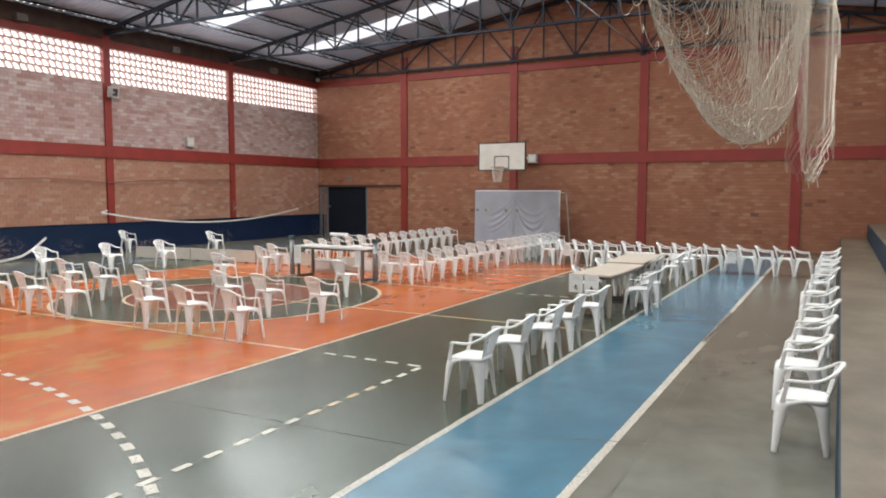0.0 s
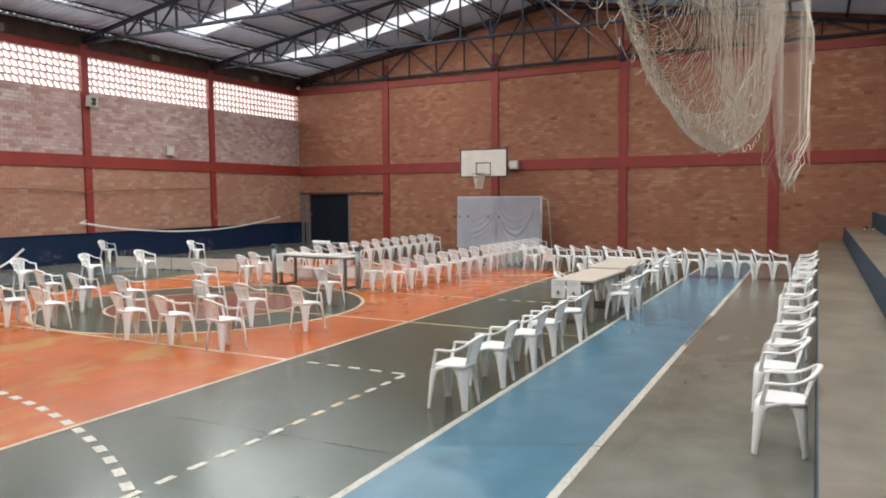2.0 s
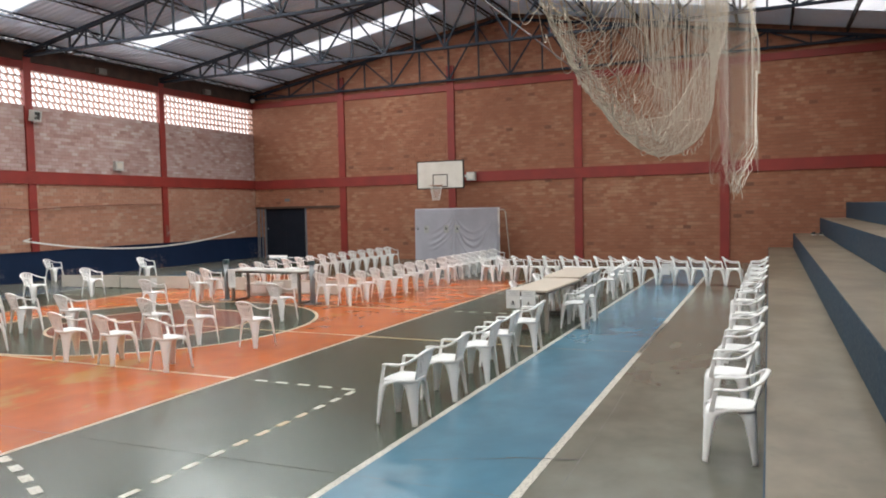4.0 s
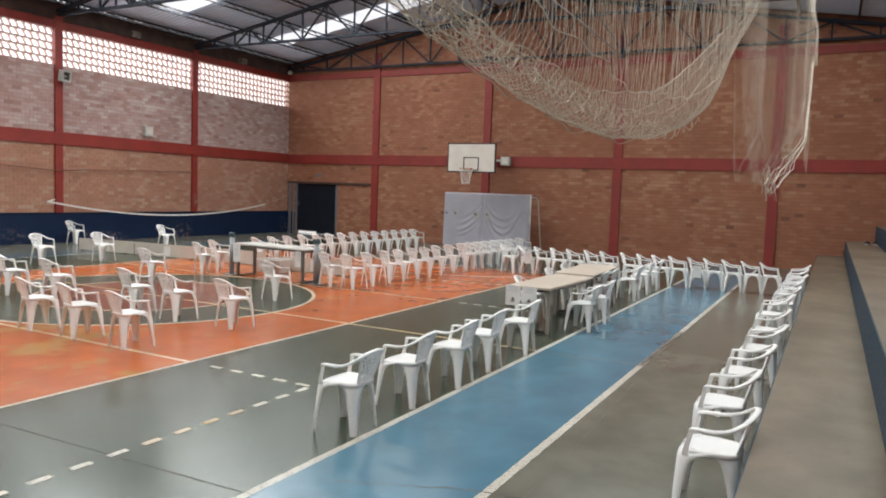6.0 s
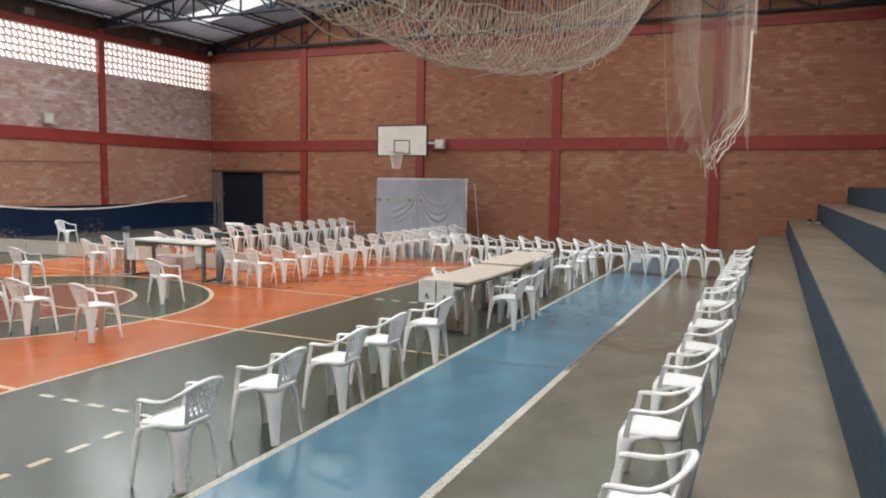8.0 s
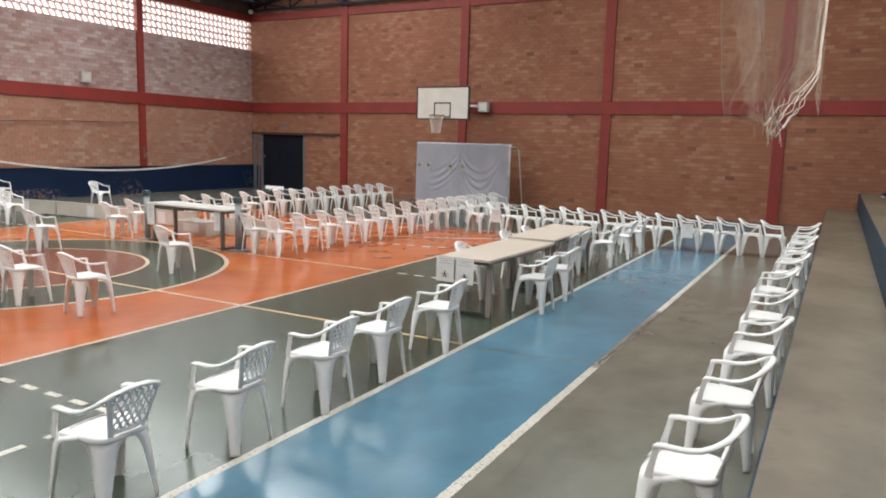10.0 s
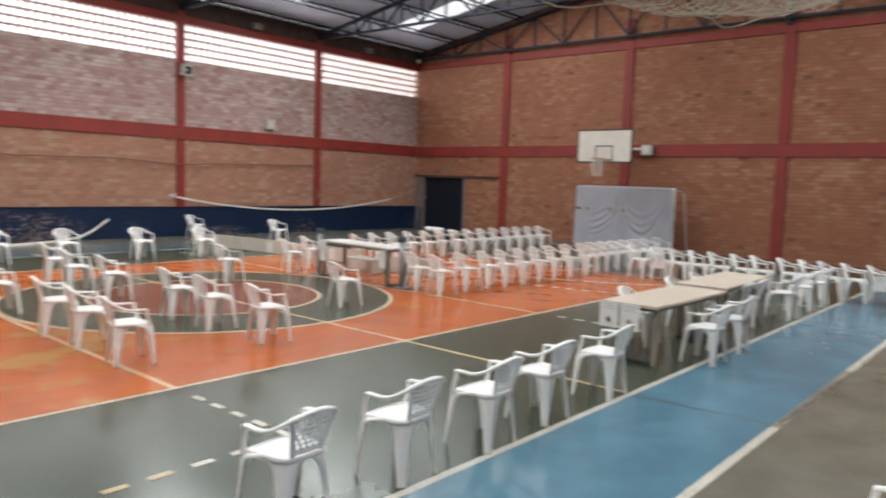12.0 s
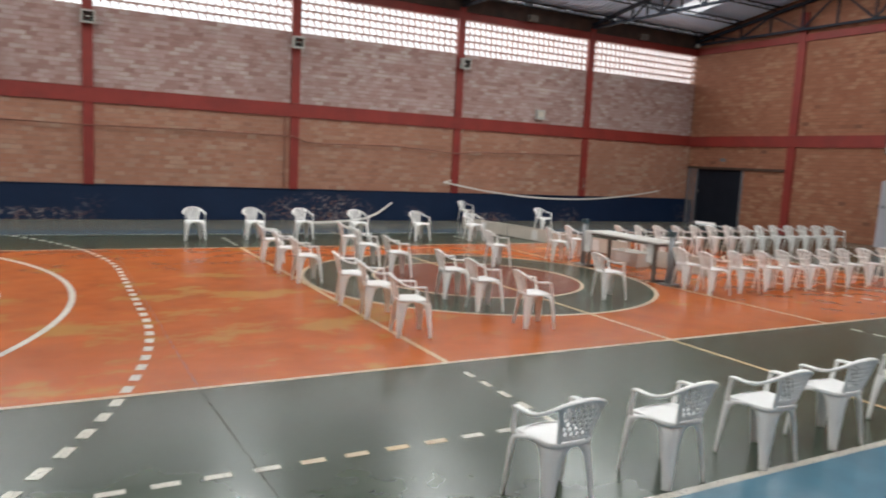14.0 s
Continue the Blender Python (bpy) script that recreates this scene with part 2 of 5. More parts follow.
M["rim"] = painted("rim_paint", (0.5, 0.25, 0.16), (0.4, 0.18, 0.1), (0.4, 0.6), 6, 30, 0.05, metal=0.2)
M["cord"] = painted("net_cord", (0.68, 0.62, 0.52), (0.57, 0.52, 0.43), (0.8, 0.95), 6, 60, 0.1)
M["cord_white"] = painted("white_cord", (0.75, 0.73, 0.69), (0.65, 0.62, 0.57), (0.7, 0.9), 6, 60, 0.1)
M["paper"] = painted("paper", (0.78, 0.77, 0.75), (0.72, 0.71, 0.68), (0.7, 0.85), 6, 60, 0.02)
M["ink"] = painted("grey_print", (0.4, 0.4, 0.41), (0.46, 0.46, 0.46), (0.7, 0.85), 20, 60, 0.0)
M["lamp_case"] = painted("lamp_housing", (0.5, 0.5, 0.47), (0.38, 0.37, 0.34), (0.45, 0.65), 8, 40, 0.05)
# a darker grey than lamp_case, for the boxes under the eave
M["dark_case"] = painted("dark_grey_case", (0.2, 0.19, 0.17), (0.13, 0.12, 0.11), (0.6, 0.8), 8, 40, 0.05)
M["lamp_dark"] = painted("lamp_reflector", (0.07, 0.07, 0.07), (0.12, 0.12, 0.11), (0.2, 0.35), 8, 40, 0.02)
M["door"] = painted("near_black_door_paint", (0.006, 0.009, 0.016), (0.01, 0.013, 0.022), (0.5, 0.65), 2.0, 30, 0.06, gloss=0.25)
M["door_frame"] = painted("grey_blue_frame", (0.12, 0.13, 0.16), (0.18, 0.17, 0.17), (0.5, 0.7), 4.0, 30, 0.06)
M["wood_dark"] = painted("dark_wood", (0.08, 0.04, 0.028), (0.05, 0.028, 0.02), (0.6, 0.8), 3.0, 30, 0.15)
M["ground"] = painted("pale_yard", (0.62, 0.6, 0.55), (0.52, 0.5, 0.46), (0.85, 0.95), 0.6, 12, 0.2)
M["conduit"] = painted("painted_conduit", (0.24, 0.09, 0.06), (0.18, 0.07, 0.05), (0.5, 0.7), 4, 40, 0.05)
M["dark_rubber"] = painted("dark_rubber", (0.02, 0.02, 0.02), (0.03, 0.03, 0.03), (0.6, 0.8), 6, 40, 0.0)


def navy_wall():
    m, nt, b = mat_new("navy_dado_paint")
    big = noise_node(nt, 0.9, 6, 0.65, "World")
    small = noise_node(nt, 6.5, 8, 0.72, "World", (1.0, 1.0, 1.5))
    zone = noise_node(nt, 0.42, 3, 0.5, "World", (1.0, 1.0, 0.5))
    g = nt.nodes.new("ShaderNodeNewGeometry")
    s = nt.nodes.new("ShaderNodeSeparateXYZ")
    nt.links.new(g.outputs["Position"], s.inputs["Vector"])
    low = ramp(nt, s.outputs["Z"], [(0.0, grey(1.0)), (0.75, grey(0.0))])
    peel = mix(nt, 1.0, ramp(nt, zone, [(0.56, grey(0)), (0.66, grey(1))]), ramp(nt, small, [(0.52, grey(0)), (0.56, grey(1))]), "MULTIPLY")
    peel = mix(nt, 1.0, peel, low, "MULTIPLY")
    chips = ramp(nt, noise_node(nt, 7.5, 8, 0.75, "World", (1.0, 1.0, 1.7)), [(0.52, grey(0)), (0.57, grey(0.85))])
    for y, z, ry, rz in ((0.7, 0.3, 2.1, 0.62), (-7.0, 0.08, 1.8, 0.3), (6.9, 0.1, 1.2, 0.25)):   # where the paint has flaked off
        mp = nt.nodes.new("ShaderNodeMapping")
        mp.inputs["Scale"].default_value = (0.0, 1 / ry, 1 / rz)
        mp.inputs["Location"].default_value = (0.0, -y / ry, -z / rz)
        sph = nt.nodes.new("ShaderNodeTexGradient")
        sph.gradient_type = "SPHERICAL"
        nt.links.new(g.outputs["Position"], mp.inputs["Vector"])
        nt.links.new(mp.outputs["Vector"], sph.inputs["Vector"])
        spot = mix(nt, 1.0, ramp(nt, sph.outputs["Fac"], [(0.05, grey(0)), (0.45, grey(1))]), chips, "MULTIPLY")
        peel = mix(nt, 1.0, peel, spot, "LIGHTEN")
    c = mix(nt, ramp(nt, big, [(0.3, grey(0)), (0.7, grey(1))]), (0.004, 0.014, 0.042), (0.007, 0.02, 0.055))
    bare = ramp(nt, noise_node(nt, 6, 4, 0.6, "World"), [(0.4, (0.2, 0.1, 0.075)), (0.62, (0.27, 0.25, 0.25))])
    c = mix(nt, peel, c, bare)
    nt.links.new(c, b.inputs["Base Color"])
    b.inputs["Roughness"].default_value = 0.55
    b.inputs["Specular IOR Level"].default_value = 0.25
    bump(nt, b, mix(nt, 0.5, small, peel), 0.3, 0.01)
    return m


M["navy"] = navy_wall()


def plastic():
    m, nt, b = mat_new("white_chair_plastic")
    small = noise_node(nt, 18, 4, 0.6, "Object")
    tone = nt.nodes.new("ShaderNodeObjectInfo")
    c = mix(nt, ramp(nt, tone.outputs["Random"], [(0.0, grey(0)), (1.0, grey(1))]), (0.93, 0.925, 0.915), (0.9, 0.89, 0.87))
    c = mix(nt, 0.12, c, ramp(nt, small, [(0.35, grey(0.75)), (0.7, grey(1.0))]), "MULTIPLY")
    nt.links.new(c, b.inputs["Base Color"])
    nt.links.new(ramp(nt, small, [(0.3, grey(0.3)), (0.7, grey(0.44))]), b.inputs["Roughness"])
    t = nt.nodes.new("ShaderNodeBsdfTranslucent")
    nt.links.new(c, t.inputs["Color"])
    mx = nt.nodes.new("ShaderNodeMixShader")
    mx.inputs["Fac"].default_value = 0.15
    nt.links.new(b.outputs["BSDF"], mx.inputs[1])
    nt.links.new(t.outputs["BSDF"], mx.inputs[2])
    nt.links.new(mx.outputs["Shader"], nt.nodes["Material Output"].inputs["Surface"])
    return m


def thin_cloth(name, colour, through_light):
    m, nt, b = mat_new(name)
    weave = noise_node(nt, 60, 3, 0.6, "World")
    big = noise_node(nt, 1.5, 4, 0.6, "World")
    c = mix(nt, ramp(nt, big, [(0.3, grey(0)), (0.7, grey(1))]), colour, tuple(v * 0.85 for v in colour))
    nt.links.new(c, b.inputs["Base Color"])
    b.inputs["Roughness"].default_value = 0.85
    bump(nt, b, weave, 0.2, 0.004)
    t = nt.nodes.new("ShaderNodeBsdfTranslucent")
    nt.links.new(c, t.inputs["Color"])
    mx = nt.nodes.new("ShaderNodeMixShader")
    mx.inputs["Fac"].default_value = through_light
    nt.links.new(b.outputs["BSDF"], mx.inputs[1])
    nt.links.new(t.outputs["BSDF"], mx.inputs[2])
    nt.links.new(mx.outputs["Shader"], nt.nodes["Material Output"].inputs["Surface"])
    return m


M["plastic"] = plastic()
M["cloth"] = thin_cloth("grey_white_cloth", (0.46, 0.45, 0.5), 0.2)
M["fibreglass"] = thin_cloth("translucent_fibreglass", (0.94, 0.95, 0.96), 0.85)


# ---- mesh helpers ----
class Build:
    def __init__(self):
        self.v, self.f = [], []

    def face(self, *pts):
        n = len(self.v)
        self.v.extend(tuple(p) for p in pts)
        self.f.append(tuple(range(n, n + len(pts))))
        return self

    def box(self, x0, x1, y0, y1, z0, z1, m=None):
        n = len(self.v)
        pts = [Vector((x, y, z)) for z in (z0, z1) for y in (y0, y1) for x in (x0, x1)]
        self.v.extend(tuple(m @ p) if m else tuple(p) for p in pts)
        for f in ((0, 2, 3, 1), (4, 5, 7, 6), (0, 1, 5, 4), (2, 6, 7, 3), (0, 4, 6, 2), (1, 3, 7, 5)):
            self.f.append(tuple(n + i for i in f))
        return self

    def loft(self, rings, closed=True, caps=True):
        n, k = len(self.v), len(rings[0])
        for r in rings:
            self.v.extend(tuple(p) for p in r)
        for i in range(len(rings) - 1):
            for j in range(k if closed else k - 1):
                a, b = n + i * k + j, n + i * k + (j + 1) % k
                self.f.append((a, b, b + k, a + k))
        if caps and closed:
            self.f.append(tuple(n + j for j in reversed(range(k))))
            self.f.append(tuple(n + (len(rings) - 1) * k + j for j in range(k)))
        return self

    def tube(self, pts, r, sides=6, caps=True):
        pts = [Vector(p) for p in pts]
        rings, side = [], None
        for i, p in enumerate(pts):
            d = (pts[min(i + 1, len(pts) - 1)] - pts[max(i - 1, 0)]).normalized()
            if side is None:
                side = d.orthogonal().normalized()
            side = (side - d * side.dot(d)).normalized()
            up = d.cross(side)
            rr = r[i] if isinstance(r, (list, tuple)) else r
            rings.append([p + (side * math.cos(a) + up * math.sin(a)) * rr for a in (2 * math.pi * j / sides for j in range(sides))])
        return self.loft(rings, True, caps)

    def bar(self, a, b, w, h):
        """A square bar from a to b: w across, h in the upright sense."""
        a, b = Vector(a), Vector(b)
        d = (b - a).normalized()
        ref = Vector((0, 0, 1)) if abs(d.z) < 0.95 else Vector((0, 1, 0))
        s = d.cross(ref).normalized()
        u = s.cross(d)
        rings = [[p + s * (i * w / 2) + u * (j * h / 2) for i, j in ((-1, -1), (1, -1), (1, 1), (-1, 1))] for p in (a, b)]
        return self.loft(rings)

    def strap(self, pts, w, h, side=None):
        """A flat bar swept along points; its width lies level."""
        pts = [Vector(p) for p in pts]
        rings = []
        for i, p in enumerate(pts):
            d = (pts[min(i + 1, len(pts) - 1)] - pts[max(i - 1, 0)]).normalized()
            s = Vector(side) if side else d.cross(Vector((0, 0, 1)))
            s = (s - d * s.dot(d)).normalized()
            u = s.cross(d)
            e = min(w, h) * 0.3
            rings.append([p + s * x + u * y for x, y in ((-w / 2 + e, -h / 2), (w / 2 - e, -h / 2), (w / 2, -h / 2 + e), (w / 2, h / 2 - e), (w / 2 - e, h / 2), (-w / 2 + e, h / 2), (-w / 2, h / 2 - e), (-w / 2, -h / 2 + e))])
        return self.loft(rings)

    def mesh(self, name, material, smooth=False):
        me = bpy.data.meshes.new(name)
        me.from_pydata(self.v, [], self.f)
        for m in material if isinstance(material, (list, tuple)) else [material]:
            me.materials.append(m)
        if smooth:
            me.polygons.foreach_set("use_smooth", [True] * len(me.polygons))
        me.update()
        return me


def part(name, b, material, parent, label="", smooth=False, kind=""):
    ob = new(name, b.mesh(name, material, smooth))
    ob.parent = parent
    return tagged(ob, label, kind=kind)


def thing(name, label, category, m=None, group=""):
    ob = new(name)
    ob.empty_display_size = 0.1
    if m:
        ob.matrix_world = m
    return tagged(ob, label, category, group)


def solid(name, b, material, label, category="", kind="", group="", smooth=False):
    return tagged(new(name, b.mesh(name, material, smooth)), label, category, group, kind)


# ---- the hall: floor ----
def sheet(name, polys, z, material, label):
    b = Build()
    for p in polys:
        b.face(*[(x, y, z) for x, y in p])
    return solid(name, b, material, label, kind="structure")


def rect(x0, x1, y0, y1):
    return [(x0, y0), (x1, y0), (x1, y1), (x0, y1)]


def disc(cx, cy, r, n=72):
    return [(cx + r * math.cos(2 * math.pi * i / n), cy + r * math.sin(2 * math.pi * i / n)) for i in range(n)]


CX = -4.5
solid("floor", Build().box(WX - 0.3, EX + 0.3, SY - 0.3, NY + 0.3, -0.25, -0.005), M["concrete"], "polished grey concrete hall floor, scuffed and glossy", kind="structure")
sheet("floor_green", [rect(-11.5, 3.045, -14.75, 14.75)], -0.004, M["green"], "dark green painted court surface, glossy and worn")
sheet("floor_orange", [rect(-9.0, 0.0, -9.0, 9.0)], -0.003, M["orange"], "orange painted volleyball court with yellowish worn patches")
sheet("floor_blue", [rect(3.03, 4.365, -15.2, 15.2)], -0.003, M["blue"], "blue painted border strip of the court")
sheet("floor_blue_faded", [rect(-12.5, -11.5, -15.2, 15.2)], -0.003, M["blue_faded"], "faded blue-grey painted border strip")
sheet("floor_ring", [disc(CX, 0, 3.0)], -0.002, M["green"], "dark green painted centre circle")
sheet("floor_disc", [disc(CX, 0, 1.8)], -0.001, M["disc"], "dull red painted inner centre circle")


def strip_line(x0, y0, x1, y1, w):
    d = Vector((x1 - x0, y1 - y0)).normalized()
    n = Vector((-d.y, d.x)) * (w / 2)
    return [(x0 + n.x, y0 + n.y), (x0 - n.x, y0 - n.y), (x1 - n.x, y1 - n.y), (x1 + n.x, y1 + n.y)]


def arc_line(cx, cy, r, a0, a1, w, n=64):
    out = []
    for i in range(n):
        p, q = (radians(a0 + (a1 - a0) * k / n) for k in (i, i + 1))
        out.append([(cx + rr * math.cos(a), cy + rr * math.sin(a)) for rr, a in ((r - w / 2, p), (r + w / 2, p), (r + w / 2, q), (r - w / 2, q))])
    return out


def dashes(points, dash, gap, w, start=0.0):
    """Short bars set along a line of points."""
    out, pos = [], start
    pts = [Vector(p) for p in points]
    lens = [(b - a).length for a, b in zip(pts, pts[1:])]
    total = sum(lens)

    def at(s):
        for a, b, l in zip(pts, pts[1:], lens):
            if s <= l:
                return a.lerp(b, s / l)
            s -= l
        return pts[-1]
    while pos + dash <= total:
        p, q = at(pos), at(pos + dash)
        out.append(strip_line(p.x, p.y, q.x, q.y, w))
        pos += dash + gap
    return out


def marking(polys, material, label, z=-0.0016):
    return sheet("court_marking", polys, z, material, label)


def ragged_line(x, y0, y1, w, seed):
    """A painted line with chipped, uneven edges and some bare gaps."""
    rnd, out, y = random.Random(seed), [], y0
    a, c = x - w / 2, x + w / 2
    while y < y1:
        step = rnd.uniform(0.02, 0.07)
        a2, c2 = x - w / 2 + rnd.uniform(-0.002, 0.004), x + w / 2 + rnd.uniform(-0.004, 0.002)
        out.append([(a, y), (c, y), (c2, y + step), (a2, y + step)])
        a, c, y = a2, c2, y + step
    return out


LW = 0.06
for s in (0.0, -9.0):
    marking(ragged_line(s, -9, 9, LW, 5), M["line_court"], "white sideline of the volleyball court, worn")
for e in (-9.0, 9.0):
    marking([strip_line(-9, e, 0, e, LW)], M["line"], "white end line of the volleyball court")
for a in (-3.05, 3.0):
    marking([strip_line(-8.97, a, -0.03, a, LW)], M["line_worn"], "yellowed attack line across the orange court")
    marking(dashes([(0.33, a), (1.8, a)], 0.165, 0.14, 0.06), M["line"], "row of short white dashes beside the court")
    marking(dashes([(-9.33, a), (-10.8, a)], 0.165, 0.14, 0.06), M["line"], "row of short white dashes beside the court")
marking([strip_line(-8.97, 0, -0.03, 0, 0.055)], M["line_worn"], "yellowed centre line across the court", 0.0006)
marking([strip_line(0.03, 0, 3.0, 0, 0.055), strip_line(-12.0, 0, -9.03, 0, 0.055)], M["line_worn"], "yellowed centre line across the green border")
marking(arc_line(CX, 0, 3.0, 0, 360, 0.07, 96), M["line_court"], "cream outer ring of the centre circle", -0.0005)
marking(arc_line(CX, 0, 1.8, 0, 360, 0.06, 72), M["line_court"], "cream inner ring of the centre circle", 0.0003)
marking(ragged_line(3.045, -14.8, 14.8, 0.068, 18), M["line"], "white line between green court and blue strip")

for y0, y1, m in ((-15.2, -0.02, "line"), (-0.02, 2.7, "line_gone"), (2.7, 15.2, "line")):
    marking(ragged_line(4.365, y0, y1, 0.075, 17), M[m], "chipped white line between blue strip and grey floor" if m == "line" else "stretch of line worn down to the brown screed")
marking([strip_line(-11.5, -14.8, -11.5, 14.8, 0.05)], M["line"], "white line between green court and blue strip")
for s in (-1, 1):
    base = 14.75 * s
    marking([strip_line(-12.0, base, 3.0, base, 0.06)], M["line"], "white end line of the court")
    marking(arc_line(CX, 13.02 * s, 6.75, -180 if s > 0 else 0, 0 if s > 0 else 180, 0.075, 80), M["line"], "white three point arc on the court")
    marking(arc_line(CX, 8.92 * s, 1.8, 0, 360, 0.06, 60), M["line"], "white free throw circle on the court", -0.0011)
    path = [(CX + 1.63 + 9.0 * math.cos(radians(a)), s * (-14.55 + 9.0 * math.sin(radians(a)))) for a in range(0, 91, 2)]
    path += [(CX - 1.63 + 9.0 * math.cos(radians(a)), s * (-14.55 + 9.0 * math.sin(radians(a)))) for a in range(90, 181, 2)]
    arc = [d for d in dashes(path, 0.17, 0.15, 0.085, 0.1) if all(-11.4 < x < 3.0 for x, _ in d)]
    marking(arc, M["line"], "white dashed nine metre arc on the court", -0.0006)
side = dashes([(1.745, -3.11), (1.745, -9.5)], 0.165, 0.138, 0.062)
marking(side[:3] + side[7:], M["line"], "white dashed side line on the green border")
marking(side[3:4] + side[5:7], M["line_court"], "cream dashes in the dashed side line")
marking(side[4:5], M["dash_yellow"], "ochre dash in the dashed side line")
marking(dashes([(3.25, 8.05), (4.2, 8.05)], 0.12, 0.1, 0.03), M["line"], "thin white tape dashes on the blue strip")


def crack(pts, w, seed, jit=0.014):
    rnd = random.Random(seed)
    b = Build()
    pts = [Vector(p) for p in pts]
    line = []
    for a, c in zip(pts, pts[1:]):
        n = max(2, int((c - a).length / 0.12))
        line += [a.lerp(c, i / n) + Vector((rnd.uniform(-1, 1), rnd.uniform(-1, 1))) * jit for i in range(n)]
    line.append(pts[-1])
    for a, c in zip(line, line[1:]):
        k = w * rnd.uniform(0.35, 1.3)
        p = strip_line(a.x, a.y, c.x, c.y, k)
        b.face(*[(x, y, -0.0008) for x, y in p])
    return solid("floor_crack", b, M["crack"], "dark joint crack across the painted floor", kind="structure")


crack([(3.1, -0.03), (3.75, 0.01), (4.4, 0.08)], 0.03, 1, 0.01)
crack([(4.36, 0.1), (4.38, 1.3), (4.4, 2.6)], 0.03, 2)
crack([(3.35, -4.86), (4.05, -4.55)], 0.008, 3)
crack([(4.05, -4.55), (4.2, -4.48), (4.62, -4.36)], 0.022, 13)
crack([(4.63, -5.6), (4.58, -2.8), (4.5, -0.9)], 0.006, 4, 0.003)
crack([(3.0, -5.33), (3.6, -5.3), (4.4, -5.28)], 0.004, 5, 0.006)
crack([(-8.6, -5.46), (0.0, -5.43), (3.0, -5.33)], 0.007, 6, 0.003)

# ---- the hall: walls ----
W_PIL = (10.72, 5.28, -0.25, -5.75, -11.25)   # south edges of the west pilasters, 0.25 wide
N_PIL = (-10.63, -5.58, -0.54, 4.45)          # west edges of the north pilasters, 0.30 wide
DOOR = (-14.66, -12.46, 2.18)
VENT_Z = (5.5, 6.62)
wall_west = solid("wall_west", Build().box(WX - 0.22, WX - 0.012, SY, NY, -0.02, VENT_Z[0]).box(WX - 0.22, WX - 0.012, SY, NY, VENT_Z[1], 7.3), M["mortar_pale"], "tall brick side wall with red concrete frame and vent band", kind="structure")
b = Build()
b.box(WX - 0.2, DOOR[0], NY + 0.012, NY + 0.22, -0.02, 9.6)
b.box(DOOR[1], EX + 0.2, NY + 0.012, NY + 0.22, -0.02, 9.6)
b.box(DOOR[0], DOOR[1], NY + 0.012, NY + 0.22, DOOR[2], 9.6)
wall_north = solid("wall_north", b, M["mortar"], "tall brick end wall with red concrete pilasters and beams", kind="structure")
solid("wall_south", Build().box(WX - 0.2, EX + 0.2, SY - 0.22, SY, -0.02, 9.6), M["brick"], "plain brick end wall", kind="structure")
solid("wall_east", Build().box(EX, EX + 0.22, SY, NY, -0.02, 7.3), M["brick"], "plain brick side wall behind the bleachers", kind="structure")

b = Build().box(WX - 0.02, WX + 0.012, SY, NY - 0.002, 0.0, 0.92)
b.box(WX - 0.02, WX + 0.03, SY, NY - 0.002, 0.92, 0.945)
solid("dado_west", b, M["navy"], "navy blue painted dado with peeling patches", kind="structure")
solid("dado_north", Build().box(WX + 0.02, -14.72, NY - 0.012, NY + 0.02, 0.0, 0.92), M["navy"], "navy blue painted dado beside the doorway", kind="structure")

solid("beam_west", Build().box(WX - 0.1, WX + 0.05, SY, NY, 3.07, 3.46), M["red"], "dark red painted concrete beam along the wall", kind="structure")
solid("beam_west_top", Build().box(WX - 0.1, WX + 0.05, SY, NY, 6.62, 6.86), M["red"], "dark red painted beam above the vent band", kind="structure")
solid("eave_board", Build().box(WX - 0.1, WX + 0.07, SY, NY, 6.864, 7.34), M["dark_band"], "dark weathered concrete band under the eave", kind="structure")
for y in W_PIL:
    solid("pilaster_west", Build().box(WX - 0.1, WX + 0.075, y, y + 0.25, 0.945, 3.066).box(WX - 0.1, WX + 0.075, y, y + 0.25, 3.464, 7.0), M["red"], "dark red painted concrete pilaster on the wall", kind="structure")
solid("beam_north", Build().box(WX + 0.055, EX, NY - 0.05, NY + 0.1, 3.05, 3.44), M["red"], "dark red painted concrete beam along the end wall", kind="structure")
solid("beam_north_top", Build().box(WX + 0.055, EX, NY - 0.05, NY + 0.1, 6.63, 6.87), M["red"], "dark red painted top beam of the end wall", kind="structure")
for x in N_PIL:
    solid("pilaster_north", Build().box(x, x + 0.3, NY - 0.075, NY + 0.1, 0.0, 3.046).box(x, x + 0.3, NY - 0.075, NY + 0.1, 3.444, 7.6), M["red"], "dark red painted concrete pilaster on the end wall", kind="structure")

# ---- roof ----
# lines of small open laps between the sheets: x and share of open crests
LAP = 0.085
LEAKS = ((-14.98, 0.8), (-13.42, 0.45), (-11.85, 0.1), (-3.6, 0.06), (-0.9, 0.05), (3.0, 0.04))


